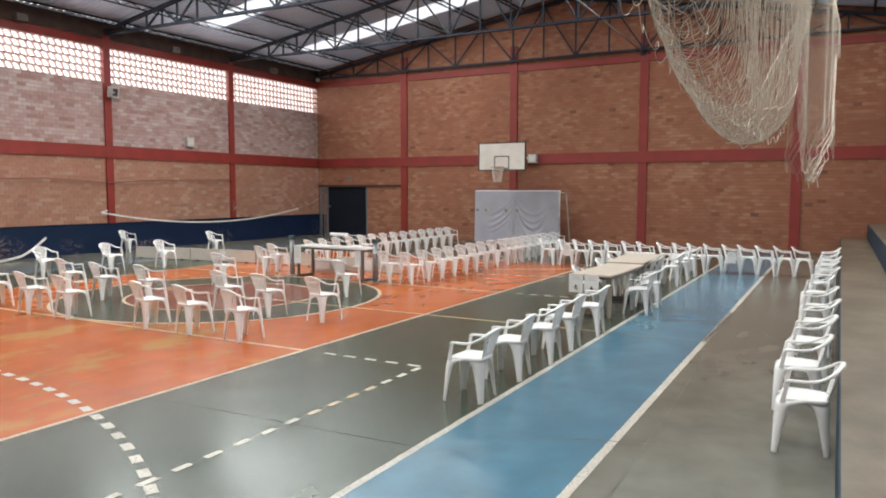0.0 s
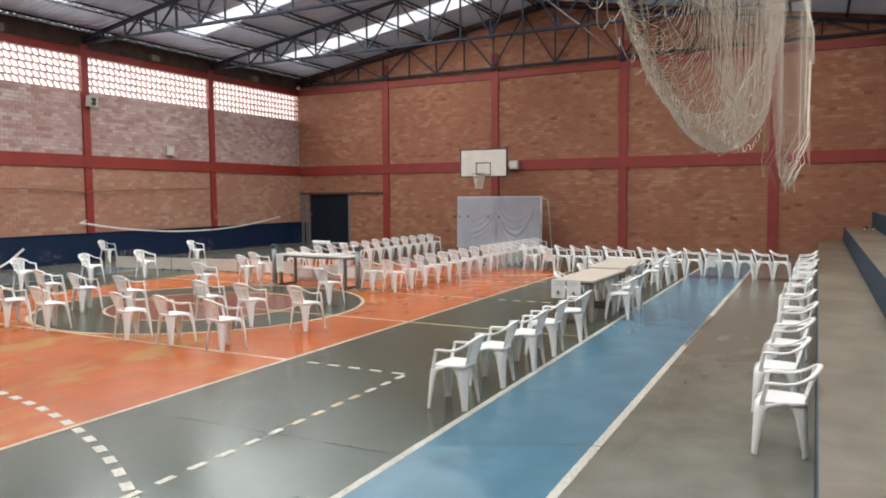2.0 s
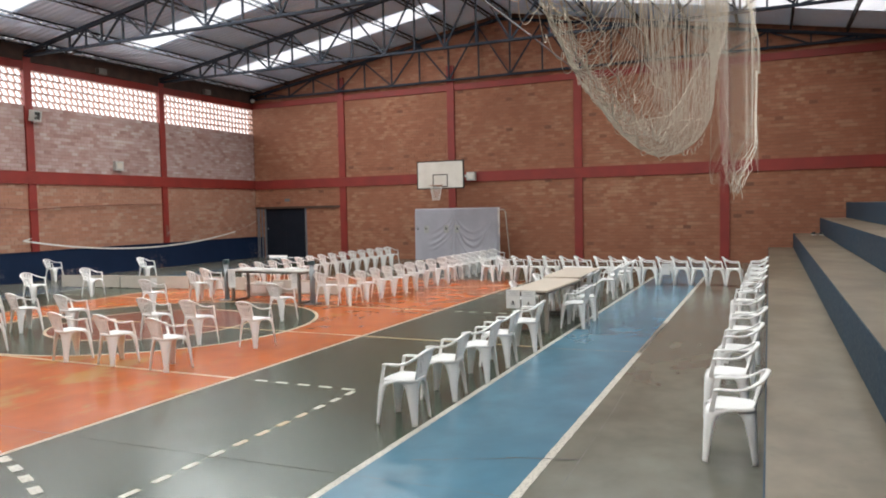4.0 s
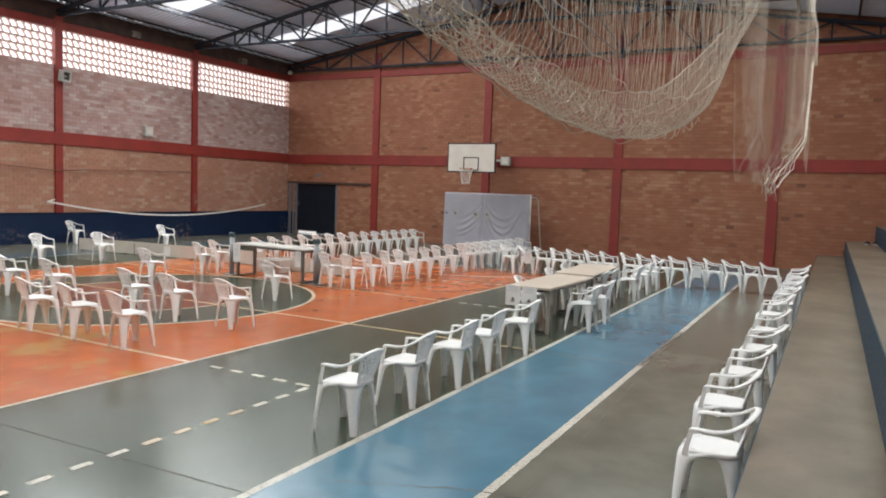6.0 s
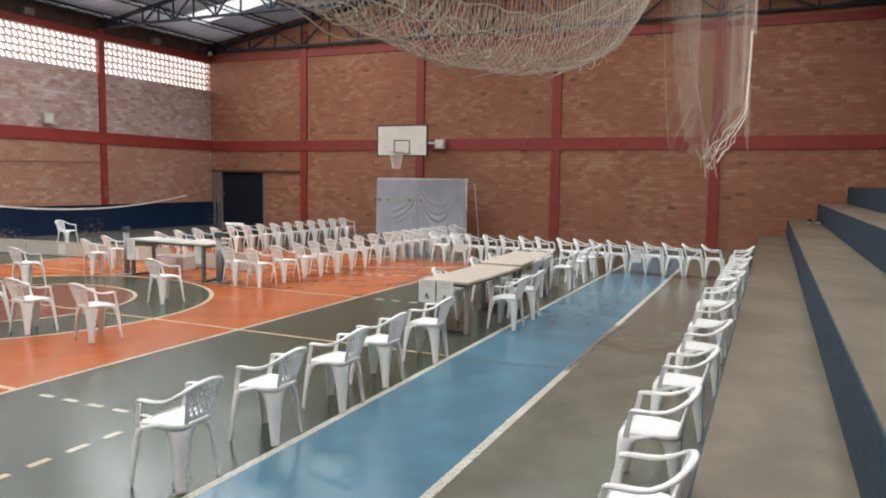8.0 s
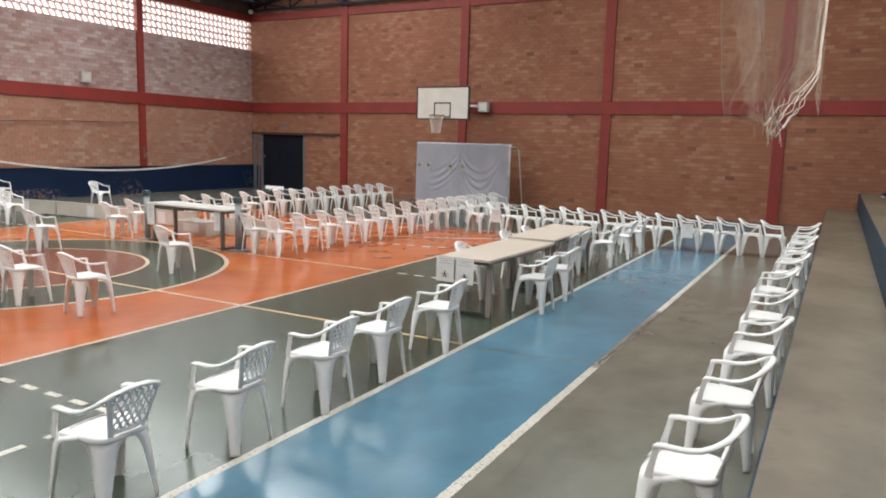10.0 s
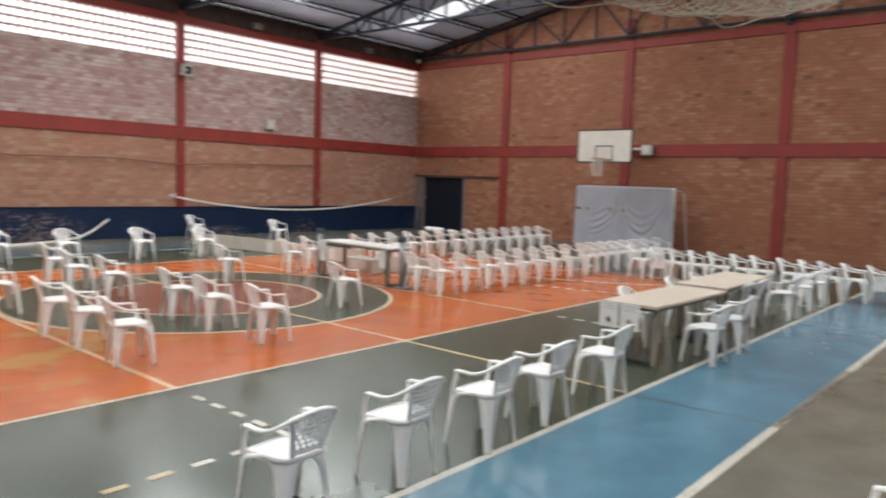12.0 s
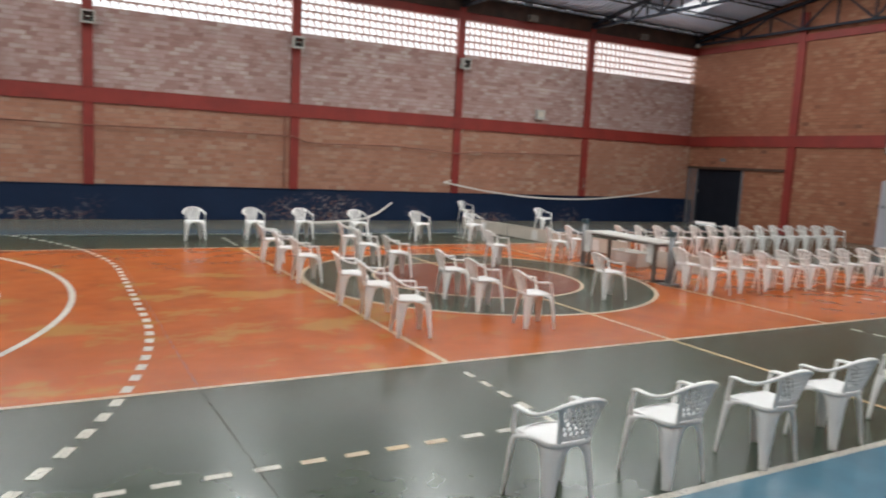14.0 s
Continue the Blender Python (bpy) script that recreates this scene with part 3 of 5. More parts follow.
def roof_side(name, x_eave, strip_x, label):
    """Corrugated sheets running from eave to ridge, left open where the translucent strips lie."""
    b, t = Build(), Build()
    step, amp, rnd = 0.2, 0.035, random.Random(len(label))
    y = SY - 0.2
    prof = [(0.0, 0.0), (0.06, 0.0), (0.1, amp), (0.16, amp)]
    ys = []
    while y < NY + 0.25:
        ys += [(y + dy, dz) for dy, dz in prof]
        y += step
    lo, hi = sorted((x_eave, RIDGE_X))
    for (ya, za), (yb, zb) in zip(ys, ys[1:]):
        ym = (ya + yb) / 2
        lit = any(abs(ym - s) < STRIP_W / 2 for s in STRIP_Y)
        for (xa, xb), target in (((lo, hi), b),) if not lit else (((lo, strip_x[0]), b), (strip_x, t), ((strip_x[1], hi), b)):
            cuts = sorted([xa, xb] + [c for h, _ in LEAKS for c in (h, h + LAP) if xa < c < xb])
            for x0, x1 in zip(cuts, cuts[1:]):
                odds = next((o for h, o in LEAKS if abs(h - x0) < 1e-6 and abs(x1 - x0) < LAP + 0.01), 0.0)
                if za == zb and za > 0 and target is b and rnd.random() < odds:
                    continue
                target.face((x0, ya, roof_z(x0) + za), (x1, ya, roof_z(x1) + za), (x1, yb, roof_z(x1) + zb), (x0, yb, roof_z(x0) + zb))
    solid(name, b, M["sheet"], label, kind="structure")
    solid(name + "_skylights", t, M["fibreglass"], "white translucent corrugated roof strips, glowing with daylight", kind="structure")


roof_side("ceiling_west", WX - 0.2, STRIP_W_X, "corrugated metal roof sheets seen from below")
roof_side("ceiling_east", EX + 0.5, STRIP_E_X, "corrugated metal roof sheets with bright laps seen from below")

purlin = None
for i in range(8):
    for side in (-1, 1):
        x = RIDGE_X + side * (0.35 + i * 1.58)
        z = roof_z(x) - 0.085
        if purlin is None:
            purlin = thing("roof_purlin", "dark steel lattice purlin under the roof sheets", "purlin", pose(x, 0, z), "roof purlins")
            part("upper_angle", Build().box(-0.03, 0.03, SY, NY, 0.03, 0.07), M["purlin"], purlin)
            part("lower_angle", Build().box(-0.03, 0.03, SY, NY, -0.11, -0.08), M["purlin"], purlin)
            zig = Build()
            yy, k = SY + 0.1, 0
            while yy < NY - 0.4:
                zig.bar((0, yy, -0.09 if k % 2 else 0.035), (0, yy + 0.35, 0.035 if k % 2 else -0.09), 0.018, 0.018)
                yy, k = yy + 0.35, k + 1
            part("lacing", zig, M["purlin"], purlin)
        else:
            copy_thing(purlin, pose(x, 0, z))


def truss(m, nodes, feet):
    t = thing("roof_truss", "dark blue-grey steel roof truss with verticals and diagonals", "roof truss", m, "roof trusses")
    zb = 7.02
    for x_e in (WX + 0.05, EX - 0.02):
        s = Build()
        for dy in (-0.05, 0.05):
            s.bar((x_e, dy, roof_z(x_e) - 0.24), (RIDGE_X, dy, RIDGE_Z - 0.24), 0.04, 0.09)
        part("top_chord", s, M["steel"], t)
    s = Build()
    for dy in (-0.05, 0.05):
        s.bar((WX + 0.05, dy, zb), (EX - 0.02, dy, zb), 0.03, 0.065)
    part("bottom_chord", s, M["steel"], t)
    for i, x in enumerate(nodes):
        part("post", Build().bar((x, 0, zb), (x, 0, roof_z(x) - 0.26), 0.05, 0.05), M["steel"], t)
        for j in (i - 1, i + 1):
            if i % 2 == feet and 0 <= j < len(nodes):
                part("diagonal", Build().bar((x, 0, zb), (nodes[j], 0, roof_z(nodes[j]) - 0.27), 0.05, 0.05), M["steel"], t)
    return t


HALF = (-14.1, -13.1, -12.4, -11.75, -10.9, -10.0, -9.0, -7.85, -6.6, -5.4, -4.3, -3.25)
first = truss(pose(0, 10.84, 0), HALF + tuple(2 * RIDGE_X - x for x in reversed(HALF[:-1])), 1)
for y in (5.4, -0.13, -5.6, -11.1):
    copy_thing(first, pose(0, y, 0))
end = truss(pose(0, NY - 0.16, 0), [-0.4 + 1.26 * k for k in range(-11, 8)], 1)
copy_thing(end, pose(0, SY + 0.2, 0))

tie = thing("tie_pipe", "thin grey pipe running lengthwise below the roof trusses", "pipe")
part("pipe", Build().tube([(-0.42, NY - 0.05, 6.9), (-0.42, NY - 4.5, 7.02), (-0.42, 6.0, 7.12), (-0.42, SY + 0.1, 7.12)], 0.022, 8), M["post"], tie, smooth=True)
part("end_plate", Build().box(-0.52, -0.32, NY - 0.09, NY - 0.076, 6.82, 6.98), M["steel"], tie)

# ---- bleachers ----
STEPS = ((5.95, 0.52), (6.69, 0.99), (7.46, 1.48), (8.2, 1.97))
for (x, z), (x2, _) in zip(STEPS, STEPS[1:] + ((EX, 0),)):
    t = thing("bleacher_step", "concrete bleacher step with navy painted riser", "bleacher step", pose(0, 0, 0), "bleacher steps")
    part("tread", Build().box(x + 0.012, x2 + (0.012 if x2 < EX else 0), SY, NY, -0.02, z), M["stand"], t)
    part("riser", Build().box(x, x + 0.012, SY, NY, 0.0 if z < 0.6 else z - 0.487, z - 0.002), M["riser"], t, "navy painted riser")

# ---- doorway in the end wall ----
door = thing("door_1", "near black double door, closed above a bright gap", "door", pose(0, 0, 0))
door["kind"] = "structure"
xm = (DOOR[0] + DOOR[1]) / 2
for x0, x1, z0 in ((DOOR[0] + 0.03, xm - 0.005, 0.1), (xm + 0.005, DOOR[1] - 0.03, 0.015)):
    leaf = part("door_leaf", Build().box(x0, x1, NY + 0.08, NY + 0.12, z0, DOOR[2]), M["door"], door)
    for k in range(2):
        za = 0.25 + k * 1.0
        part("door_panel", Build().box(x0 + 0.12, x1 - 0.12, NY + 0.068, NY + 0.08, za, za + 0.85), M["door"], leaf)
part("door_handle", Build().tube([(DOOR[0] + 0.13, NY + 0.03, 1.36), (DOOR[0] + 0.13, NY + 0.03, 1.24)], 0.012).tube([(DOOR[0] + 0.13, NY + 0.03, 1.3), (DOOR[0] + 0.13, NY + 0.075, 1.3)], 0.01), M["post"], door, "small metal handle")
part("door_jamb", Build().box(DOOR[0], DOOR[0] + 0.03, NY - 0.012, NY + 0.15, 0.0, DOOR[2]), M["door_frame"], door)
part("door_jamb", Build().box(DOOR[1] - 0.03, DOOR[1] + 0.06, NY - 0.014, NY + 0.15, 0.0, DOOR[2]), M["door_frame"], door)
solid("lintel_rail", Build().box(WX + 0.02, N_PIL[0] - 0.01, NY - 0.06, NY + 0.05, DOOR[2], DOOR[2] + 0.09), M["wood_dark"], "dark wooden rail above the doorway", kind="structure")
b = Build()
for x in (-15.0, -14.92):
    b.tube([(x, NY - 0.05, 0.0), (x, NY - 0.05, 2.2)], 0.025, 8)
b.tube([(-14.76, NY - 0.05, 0.0), (-14.76, NY - 0.05, 2.2)], 0.03, 8)
solid("wall_pipes", b, M["door_frame"], "grey painted pipes beside the doorway", kind="structure")
haze, hz, hb = mat_new("bright_overcast_sky")
haze.cycles.emission_sampling = "NONE"
glow = hz.nodes.new("ShaderNodeEmission")
glow.inputs["Color"].default_value = (0.92, 0.96, 1.0, 1)
glow.inputs["Strength"].default_value = 1.6
hz.links.new(glow.outputs["Emission"], hz.nodes["Material Output"].inputs["Surface"])
solid("backdrop", Build().face((-34, -70, 2), (-34, 70, 2), (-34, 70, 40), (-34, -70, 40)), haze, "bright white overcast sky beyond the vent band", kind="structure")
solid("ground", Build().box(-60, 60, -60, 60, -0.5, -0.26), M["ground"], "pale bare yard outside the hall", kind="structure")
solid("threshold_outside", Build().box(-15.5, -9.5, NY + 0.3, NY + 3.5, -0.255, -0.02), M["ground"], "pale paving outside the door", kind="structure")
sign = thing("exit_sign", "small pale sign above the doorway", "sign", pose(-13.4, NY - 0.01, 2.55))
part("plate", Build().box(-0.13, 0.13, -0.006, 0.006, -0.06, 0.06), M["door_frame"], sign)

# ---- things on the walls ----
def floodlight(m):
    t = thing("floodlight", "square grey floodlight with dark reflector on the pilaster", "floodlight", m, "wall floodlights")
    h = Build()
    for a in ((0.03, 0.2, -0.17, 0.17, -0.17, -0.12), (0.03, 0.2, -0.17, 0.17, 0.12, 0.17), (0.03, 0.2, -0.17, -0.12, -0.12, 0.12), (0.03, 0.2, 0.12, 0.17, -0.12, 0.12)):
        h.box(*a)
    part("housing", h, M["lamp_case"], t)
    part("reflector", Build().loft([[(0.05, s * 0.06, u * 0.06) for s, u in ((-1, -1), (1, -1), (1, 1), (-1, 1))], [(0.17, s * 0.12, u * 0.12) for s, u in ((-1, -1), (1, -1), (1, 1), (-1, 1))]], True, False), M["lamp_dark"], t, "dark reflector")
    part("lamp_tube", Build().tube([(0.11, -0.06, 0.0), (0.11, 0.06, 0.0)], 0.022, 8), M["lamp_case"], t)
    part("bracket", Build().box(-0.02, 0.05, -0.03, 0.03, -0.05, 0.05).bar((0.0, 0, 0.0), (0.0, 0, -0.24), 0.04, 0.02), M["steel"], t)
    return t


fl = floodlight(pose(WX + 0.1, W_PIL[1] + 0.2, 5.2, 0, 8, 12))
for y in (W_PIL[2], W_PIL[3], W_PIL[4]):
    copy_thing(fl, pose(WX + 0.1, y + 0.12, 5.22, 0, 8, 4))
arm = thing("arm_floodlight", "pale square floodlight on a pipe arm from the pilaster", "floodlight", pose(-4.55, NY - 0.18, 3.26))
part("housing", Build().box(-0.17, 0.17, -0.1, 0.08, -0.16, 0.16), M["lamp_case"], arm)
part("glass", Build().box(-0.12, 0.12, -0.112, -0.1, -0.11, 0.11), M["board"], arm)
part("arm", Build().tube([(-0.17, 0.0, 0.02), (-0.95, 0.0, 0.04), (-0.95, 0.12, 0.04)], 0.05, 8), M["lamp_case"], arm)
ob = thing("junction_box", "small pale louvred box on the brick wall", "wall box", pose(WX, 8.72, 3.78))
part("case", Build().box(-0.02, 0.13, -0.17, 0.17, -0.16, 0.16), M["lamp_case"], ob)
part("louvre", Build().box(0.13, 0.14, -0.11, 0.11, -0.1, 0.1), M["panel"], ob)
rnd = random.Random(4)
for y in (13.2, 8.1, 2.6, -2.9):
    t = thing("eave_speaker", "small dark grey box under the eave", "wall box", pose(WX + 0.12, y, 6.98), "boxes under the eave")
    part("case", Build().box(-0.06, 0.12, -0.16, 0.16, -0.1, 0.1), M["dark_case"], t)
lamp = thing("corner_lamp", "small round lamp in the corner under the eave", "lamp", pose(WX + 0.3, NY - 0.35, 6.95))
part("globe", Build().loft([[(0.1 * math.sin(a) * math.cos(k), 0.1 * math.sin(a) * math.sin(k), 0.1 * math.cos(a)) for k in (2 * math.pi * j / 10 for j in range(10))] for a in (0.3, 0.8, 1.4, 2.0, 2.6)]), M["lamp_case"], lamp, smooth=True)
part("bracket", Build().bar((0, 0, 0), (-0.3, 0, 0.05), 0.04, 0.04), M["steel"], lamp)

pts = []
rnd = random.Random(9)
for y, z in ((-16.2, 2.5), (-11, 2.5), (-7.5, 2.5), (-5.8, 2.47), (-3, 2.52), (-0.2, 2.5), (0.2, 2.36), (0.7, 2.32), (3.1, 2.39), (4.6, 2.3), (5.3, 2.26), (6.4, 2.33), (8.5, 2.4), (10.7, 2.43)):
    pts.append((WX + 0.085, y, z))
solid("wall_cable", Build().tube(pts, 0.016, 6), M["conduit"], "thin painted cable running along the brick wall", "cable")
solid("down_pipe", Build().tube([(WX + 0.05, -0.42, 0.96), (WX + 0.05, -0.42, 3.06)], 0.022, 6), M["conduit"], "thin painted pipe beside the pilaster", "pipe")
t = thing("wall_hook", "small grey cleat on the pilaster", "cleat", pose(WX + 0.075, 10.85, 1.4))
part("plate", Build().box(0, 0.02, -0.05, 0.05, -0.22, 0.22), M["conduit"], t)
part("hook", Build().tube([(0.02, 0, -0.1), (0.07, 0, -0.12), (0.08, 0, -0.02)], 0.012, 6), M["post"], t)


def sag(a, c, drop, n=24):
    a, c = Vector(a), Vector(c)
    return [a.lerp(c, k / n) - Vector((0, 0, drop * 4 * (k / n) * (1 - k / n))) for k in range(n + 1)]


band = thing("volleyball_band", "white net tape sagging along the wall between pilasters", "net tape")
line = sag((WX + 0.14, 4.95, 1.3), (WX + 0.3, 14.45, 1.24), 0.44)
part("tape", Build().strap(line, 0.012, 0.055, (1, 0, 0)), M["cord_white"], band)
part("knot", Build().tube([(WX + 0.03, 5.3, 1.36), (WX + 0.14, 4.95, 1.3)], 0.018, 6), M["cord_white"], band)
part("cord", Build().tube([line[-1], (WX + 0.35, 15.4, 1.5), (WX + 0.2, NY, 1.75)], 0.003, 5), M["cord_white"], band)
band2 = thing("loose_net_tape", "loose white tape leaning from the floor to the dado", "net tape")
part("tape", Build().strap([(WX + 0.1, 3.1, 0.58), (WX + 0.3, 2.55, 0.27), (WX + 0.5, 2.1, 0.12), (WX + 0.75, 1.5, 0.06), (WX + 0.95, 0.7, 0.03), (WX + 1.05, -0.2, 0.01)], 0.02, 0.07, (1, 0, 0)), M["cord_white"], band2)

# ---- basketball backboard ----
hoop = thing("basketball_backboard", "white backboard with black border, rim and net on the end wall", "basketball hoop", pose(-4.58, 13.2, 0))
part("panel", Build().box(-0.9, 0.9, 0.0, 0.04, 2.73, 3.71), M["board"], hoop)


def frame_rect(x0, x1, z0, z1, w, y0, y1):
    return Build().box(x0, x1, y0, y1, z0, z0 + w).box(x0, x1, y0, y1, z1 - w, z1).box(x0, x0 + w, y0, y1, z0 + w, z1 - w).box(x1 - w, x1, y0, y1, z0 + w, z1 - w)


part("border", frame_rect(-0.905, 0.905, 2.725, 3.715, 0.04, -0.008, 0.046), M["black"], hoop, "black painted border")
part("target_square", frame_rect(-0.29, 0.29, 2.79, 3.24, 0.035, -0.008, -0.002), M["black"], hoop, "black painted rectangle")
RIM_Z = 2.84
part("rim", Build().tube([(0.225 * math.cos(a), -0.36 + 0.225 * math.sin(a), RIM_Z) for a in (2 * math.pi * k / 28 for k in range(29))], 0.011, 6), M["rim"], hoop, "worn orange rim")
part("rim_plate", Build().box(-0.08, 0.08, -0.14, 0.0, RIM_Z - 0.03, RIM_Z + 0.02), M["rim"], hoop)
netb = Build()
for k in range(16):
    for s in (-1, 1):
        p = []
        for j in range(7):
            r = 0.225 - 0.1 * (j / 6) ** 0.7
            a = 2 * math.pi * (k + s * j * 0.5) / 16
            p.append((r * math.cos(a), -0.36 + r * math.sin(a), RIM_Z - 0.01 - 0.085 * j))
        netb.tube(p, 0.0032, 3, False)
part("net", netb, M["cord_white"], hoop, "white cord net")
for x in (-0.3, 0.3):
    part("bracket", Build().bar((x, 0.04, 3.5), (-0.85 + x * 0.3, NY - 13.2, 3.3), 0.05, 0.05), M["steel"], hoop)
    part("bracket", Build().bar((x, 0.04, 2.95), (-0.85 + x * 0.3, NY - 13.2, 3.2), 0.05, 0.05), M["steel"], hoop)

# ---- goal under a cloth ----
goal = thing("futsal_goal", "white tube goal with netted back, half hidden by a cloth", "goal", pose(-4.72, 14.95, 0))
for x in (-1.66, 1.66):
    part("upright", Build().tube([(x, 0, 0), (x, 0, 1.98)], 0.04, 10), M["cord_white"], goal)
    part("side_frame", Build().tube([(x, 0, 1.96), (x + 0.03, 0.5, 1.94), (x + 0.05, 0.62, 1.86), (x + 0.06, 1.05, 0.03), (x, 0, 0.03)], 0.022, 8), M["panel"], goal)
part("crossbar", Build().tube([(-1.7, 0, 1.98), (1.7, 0, 1.98)], 0.04, 10), M["cord_white"], goal)
part("back_rail", Build().tube([(-1.72, 1.1, 0.03), (1.72, 1.1, 0.03)], 0.022, 8), M["panel"], goal)


def ridge(d, w):
    """A fold: a soft crest with a shallow hollow below it."""
    return math.exp(-(d / w) ** 2) - 0.45 * math.exp(-((d - 1.6 * w) / w) ** 2)


def drape():
    """Cloth in two widths: slanting folds in one, sagging folds in the other, gathered where they meet."""
    b, nx, nz = Build(), 120, 96
    grid = []
    for j in range(nz + 1):
        v = j / nz
        for i in range(nx + 1):
            u = i / nx
            x, z = -1.72 + 3.42 * u, 2.035 - 1.93 * v
            gather = math.exp(-((u - 0.475) / 0.035) ** 2)
            fold = 0.012 * math.sin(30 * u + 1.2 * math.sin(3 * v + 3 * u)) * (0.3 + v)
            fold += 0.03 * math.sin(105 * u + 1.5 * v) * gather * min(1.0, 0.3 + v)
            for top, deep, amp, w in ((0.16, 0.3, 0.01, 0.03), (0.24, 0.48, 0.026, 0.035), (0.3, 0.3, 0.013, 0.025), (0.4, 0.5, 0.014, 0.03)):   # sagging
                q = (u - 0.7) / 0.21
                if abs(q) < 1.15:
                    fold -= amp * ridge(v - top - deep * (1 - q * q), w) * min(1.0, (1.15 - abs(q)) / 0.3) * (1.2 if q < 0 else 0.75)
            for base, amp, w in ((0.58, 0.013, 0.03), (0.7, 0.022, 0.03), (0.8, 0.013, 0.025), (0.46, 0.009, 0.03)):   # slanting
                q = (u - 0.17) / 0.3
                if -0.1 < q < 1.1:
                    fold -= amp * ridge(v - base + 0.36 * q * q, w) * min(1.0, (q + 0.1) / 0.35, (1.1 - q) / 0.2)
            y = -0.06 - 0.06 * v + fold - 0.05 * gather * v
            if j == 0:
                y = 0.05
            elif j == 1:
                y, z = 0.0, 2.038
            if u > 0.965:
                y += (u - 0.965) * 9 * 0.25
            z -= 0.02 * math.sin(9 * u + 1) * v + 0.05 * gather * v
            grid.append((x + 0.025 * v * math.sin(20 * v + 8 * u) * u, y, z))
    b.v += grid
    for j in range(nz):
        for i in range(nx):
            a = j * (nx + 1) + i
            b.f.append((a, a + 1, a + nx + 2, a + nx + 1))
    return b


cloth = thing("draped_cloth", "grey-white cloth draped over the goal in loose folds", "cloth", pose(-4.72, 14.95, 0))
c1 = part("fabric", drape(), M["cloth"], cloth, smooth=True)
c1.modifiers.new("thickness", "SOLIDIFY").thickness = 0.006
for i, x in enumerate((-1.58, -1.22, -0.4, 0.06)):
    z = 1.28
    if i:
        part("patch", Build().box(x - 0.1, x + 0.1, -0.128, -0.122, z - 0.16, z + 0.12), M["lamp_case"], cloth, "paler sewn patch")
    part("eyelet", Build().tube([(x + 0.032 * math.cos(a), -0.136, z + 0.032 * math.sin(a)) for a in (2 * math.pi * k / 14 for k in range(15))], 0.013, 5), M["black"], cloth, "dark ring eyelet")


# ---- plastic armchairs ----
def seat_mesh():
    """A dished seat with rounded corners, a rolled front lip and a shallow skirt."""
    b, n = Build(), 12
    rings = []
    for scale, z in ((0.0, 0.419), (0.35, 0.42), (0.62, 0.4225), (0.82, 0.4265), (0.93, 0.429), (0.975, 0.428), (1.0, 0.423), (1.008, 0.412), (1.0, 0.398), (0.985, 0.398), (0.97, 0.412), (0.6, 0.406), (0.0, 0.403)):
        ring = []
        for k in range(4 * n):
            a = 2 * math.pi * (k + 0.5) / (4 * n)
            c, q = math.cos(a), math.sin(a)
            e = 0.42 + 0.58 * (1 - min(1.0, scale)) ** 2   # squarer towards the rim
            u, v = math.copysign(abs(c) ** e, c), math.copysign(abs(q) ** e, q)
            x = -0.02 + 0.176 * u * scale
            y = (0.183 + 0.02 * u) * v * scale
            lip = -0.012 * max(0.0, u * scale - 0.6) / 0.4
            ring.append((x, y, z + lip))
        rings.append(ring)
    return b.loft(rings, True, False)


def leg_mesh(sx, sy):
    """A curved shell wrapped diagonally round the corner, flaring at the top into the skirt of the seat."""
    th = 0.007
    foot, top = ((0.196, 0.232), (0.186, 0.216)) if sx > 0 else ((0.212, 0.19), (0.197, 0.168))
    rings = []
    for z, w in ((0.0, 0.046), (0.012, 0.042), (0.1, 0.053), (0.2, 0.068), (0.28, 0.082), (0.33, 0.094), (0.365, 0.108), (0.388, 0.13), (0.403, 0.16), (0.413, 0.2), (0.421, 0.2), (0.427, 0.19)):
        if sx < 0 and z > 0.414:
            break
        k = (z / 0.413) ** 0.85
        cx, cy = (foot[0] + (top[0] - foot[0]) * k), (foot[1] + (top[1] - foot[1]) * k)
        if sx > 0:   # the knee rolls over at the top
            over = max(0.0, (z - 0.37) / 0.057)
            cx, cy = cx - 0.05 * over ** 3.5, cy - 0.02 * over ** 4
        outer, inner = [], []
        for j in range(6):
            t = j / 5
            px, py = cx - w * t * t, cy - w * (1 - t) ** 2
            q = Vector((1 - t, t)).normalized()
            outer.append((sx * px, sy * py, z))
            inner.append((sx * (px - q.x * th), sy * (py - q.y * th), z))
        ring = outer + inner[::-1]
        rings.append(ring if sx * sy > 0 else ring[::-1])
    return Build().loft(rings)


RAIL = ((0.104, 0.21, 0.564), (0.094, 0.212, 0.573), (0.06, 0.217, 0.577), (0.01, 0.222, 0.577), (-0.05, 0.223, 0.578), (-0.11, 0.218, 0.588), (-0.165, 0.205, 0.611), (-0.212, 0.182, 0.641), (-0.246, 0.143, 0.67), (-0.267, 0.094, 0.689), (-0.277, 0.047, 0.698), (-0.28, 0.0, 0.701))


def rail_mesh():
    half = [Vector(p) for p in RAIL]
    pts = half + [Vector((p.x, -p.y, p.z)) for p in reversed(half[:-1])]
    return Build().strap(pts, 0.04, 0.021)


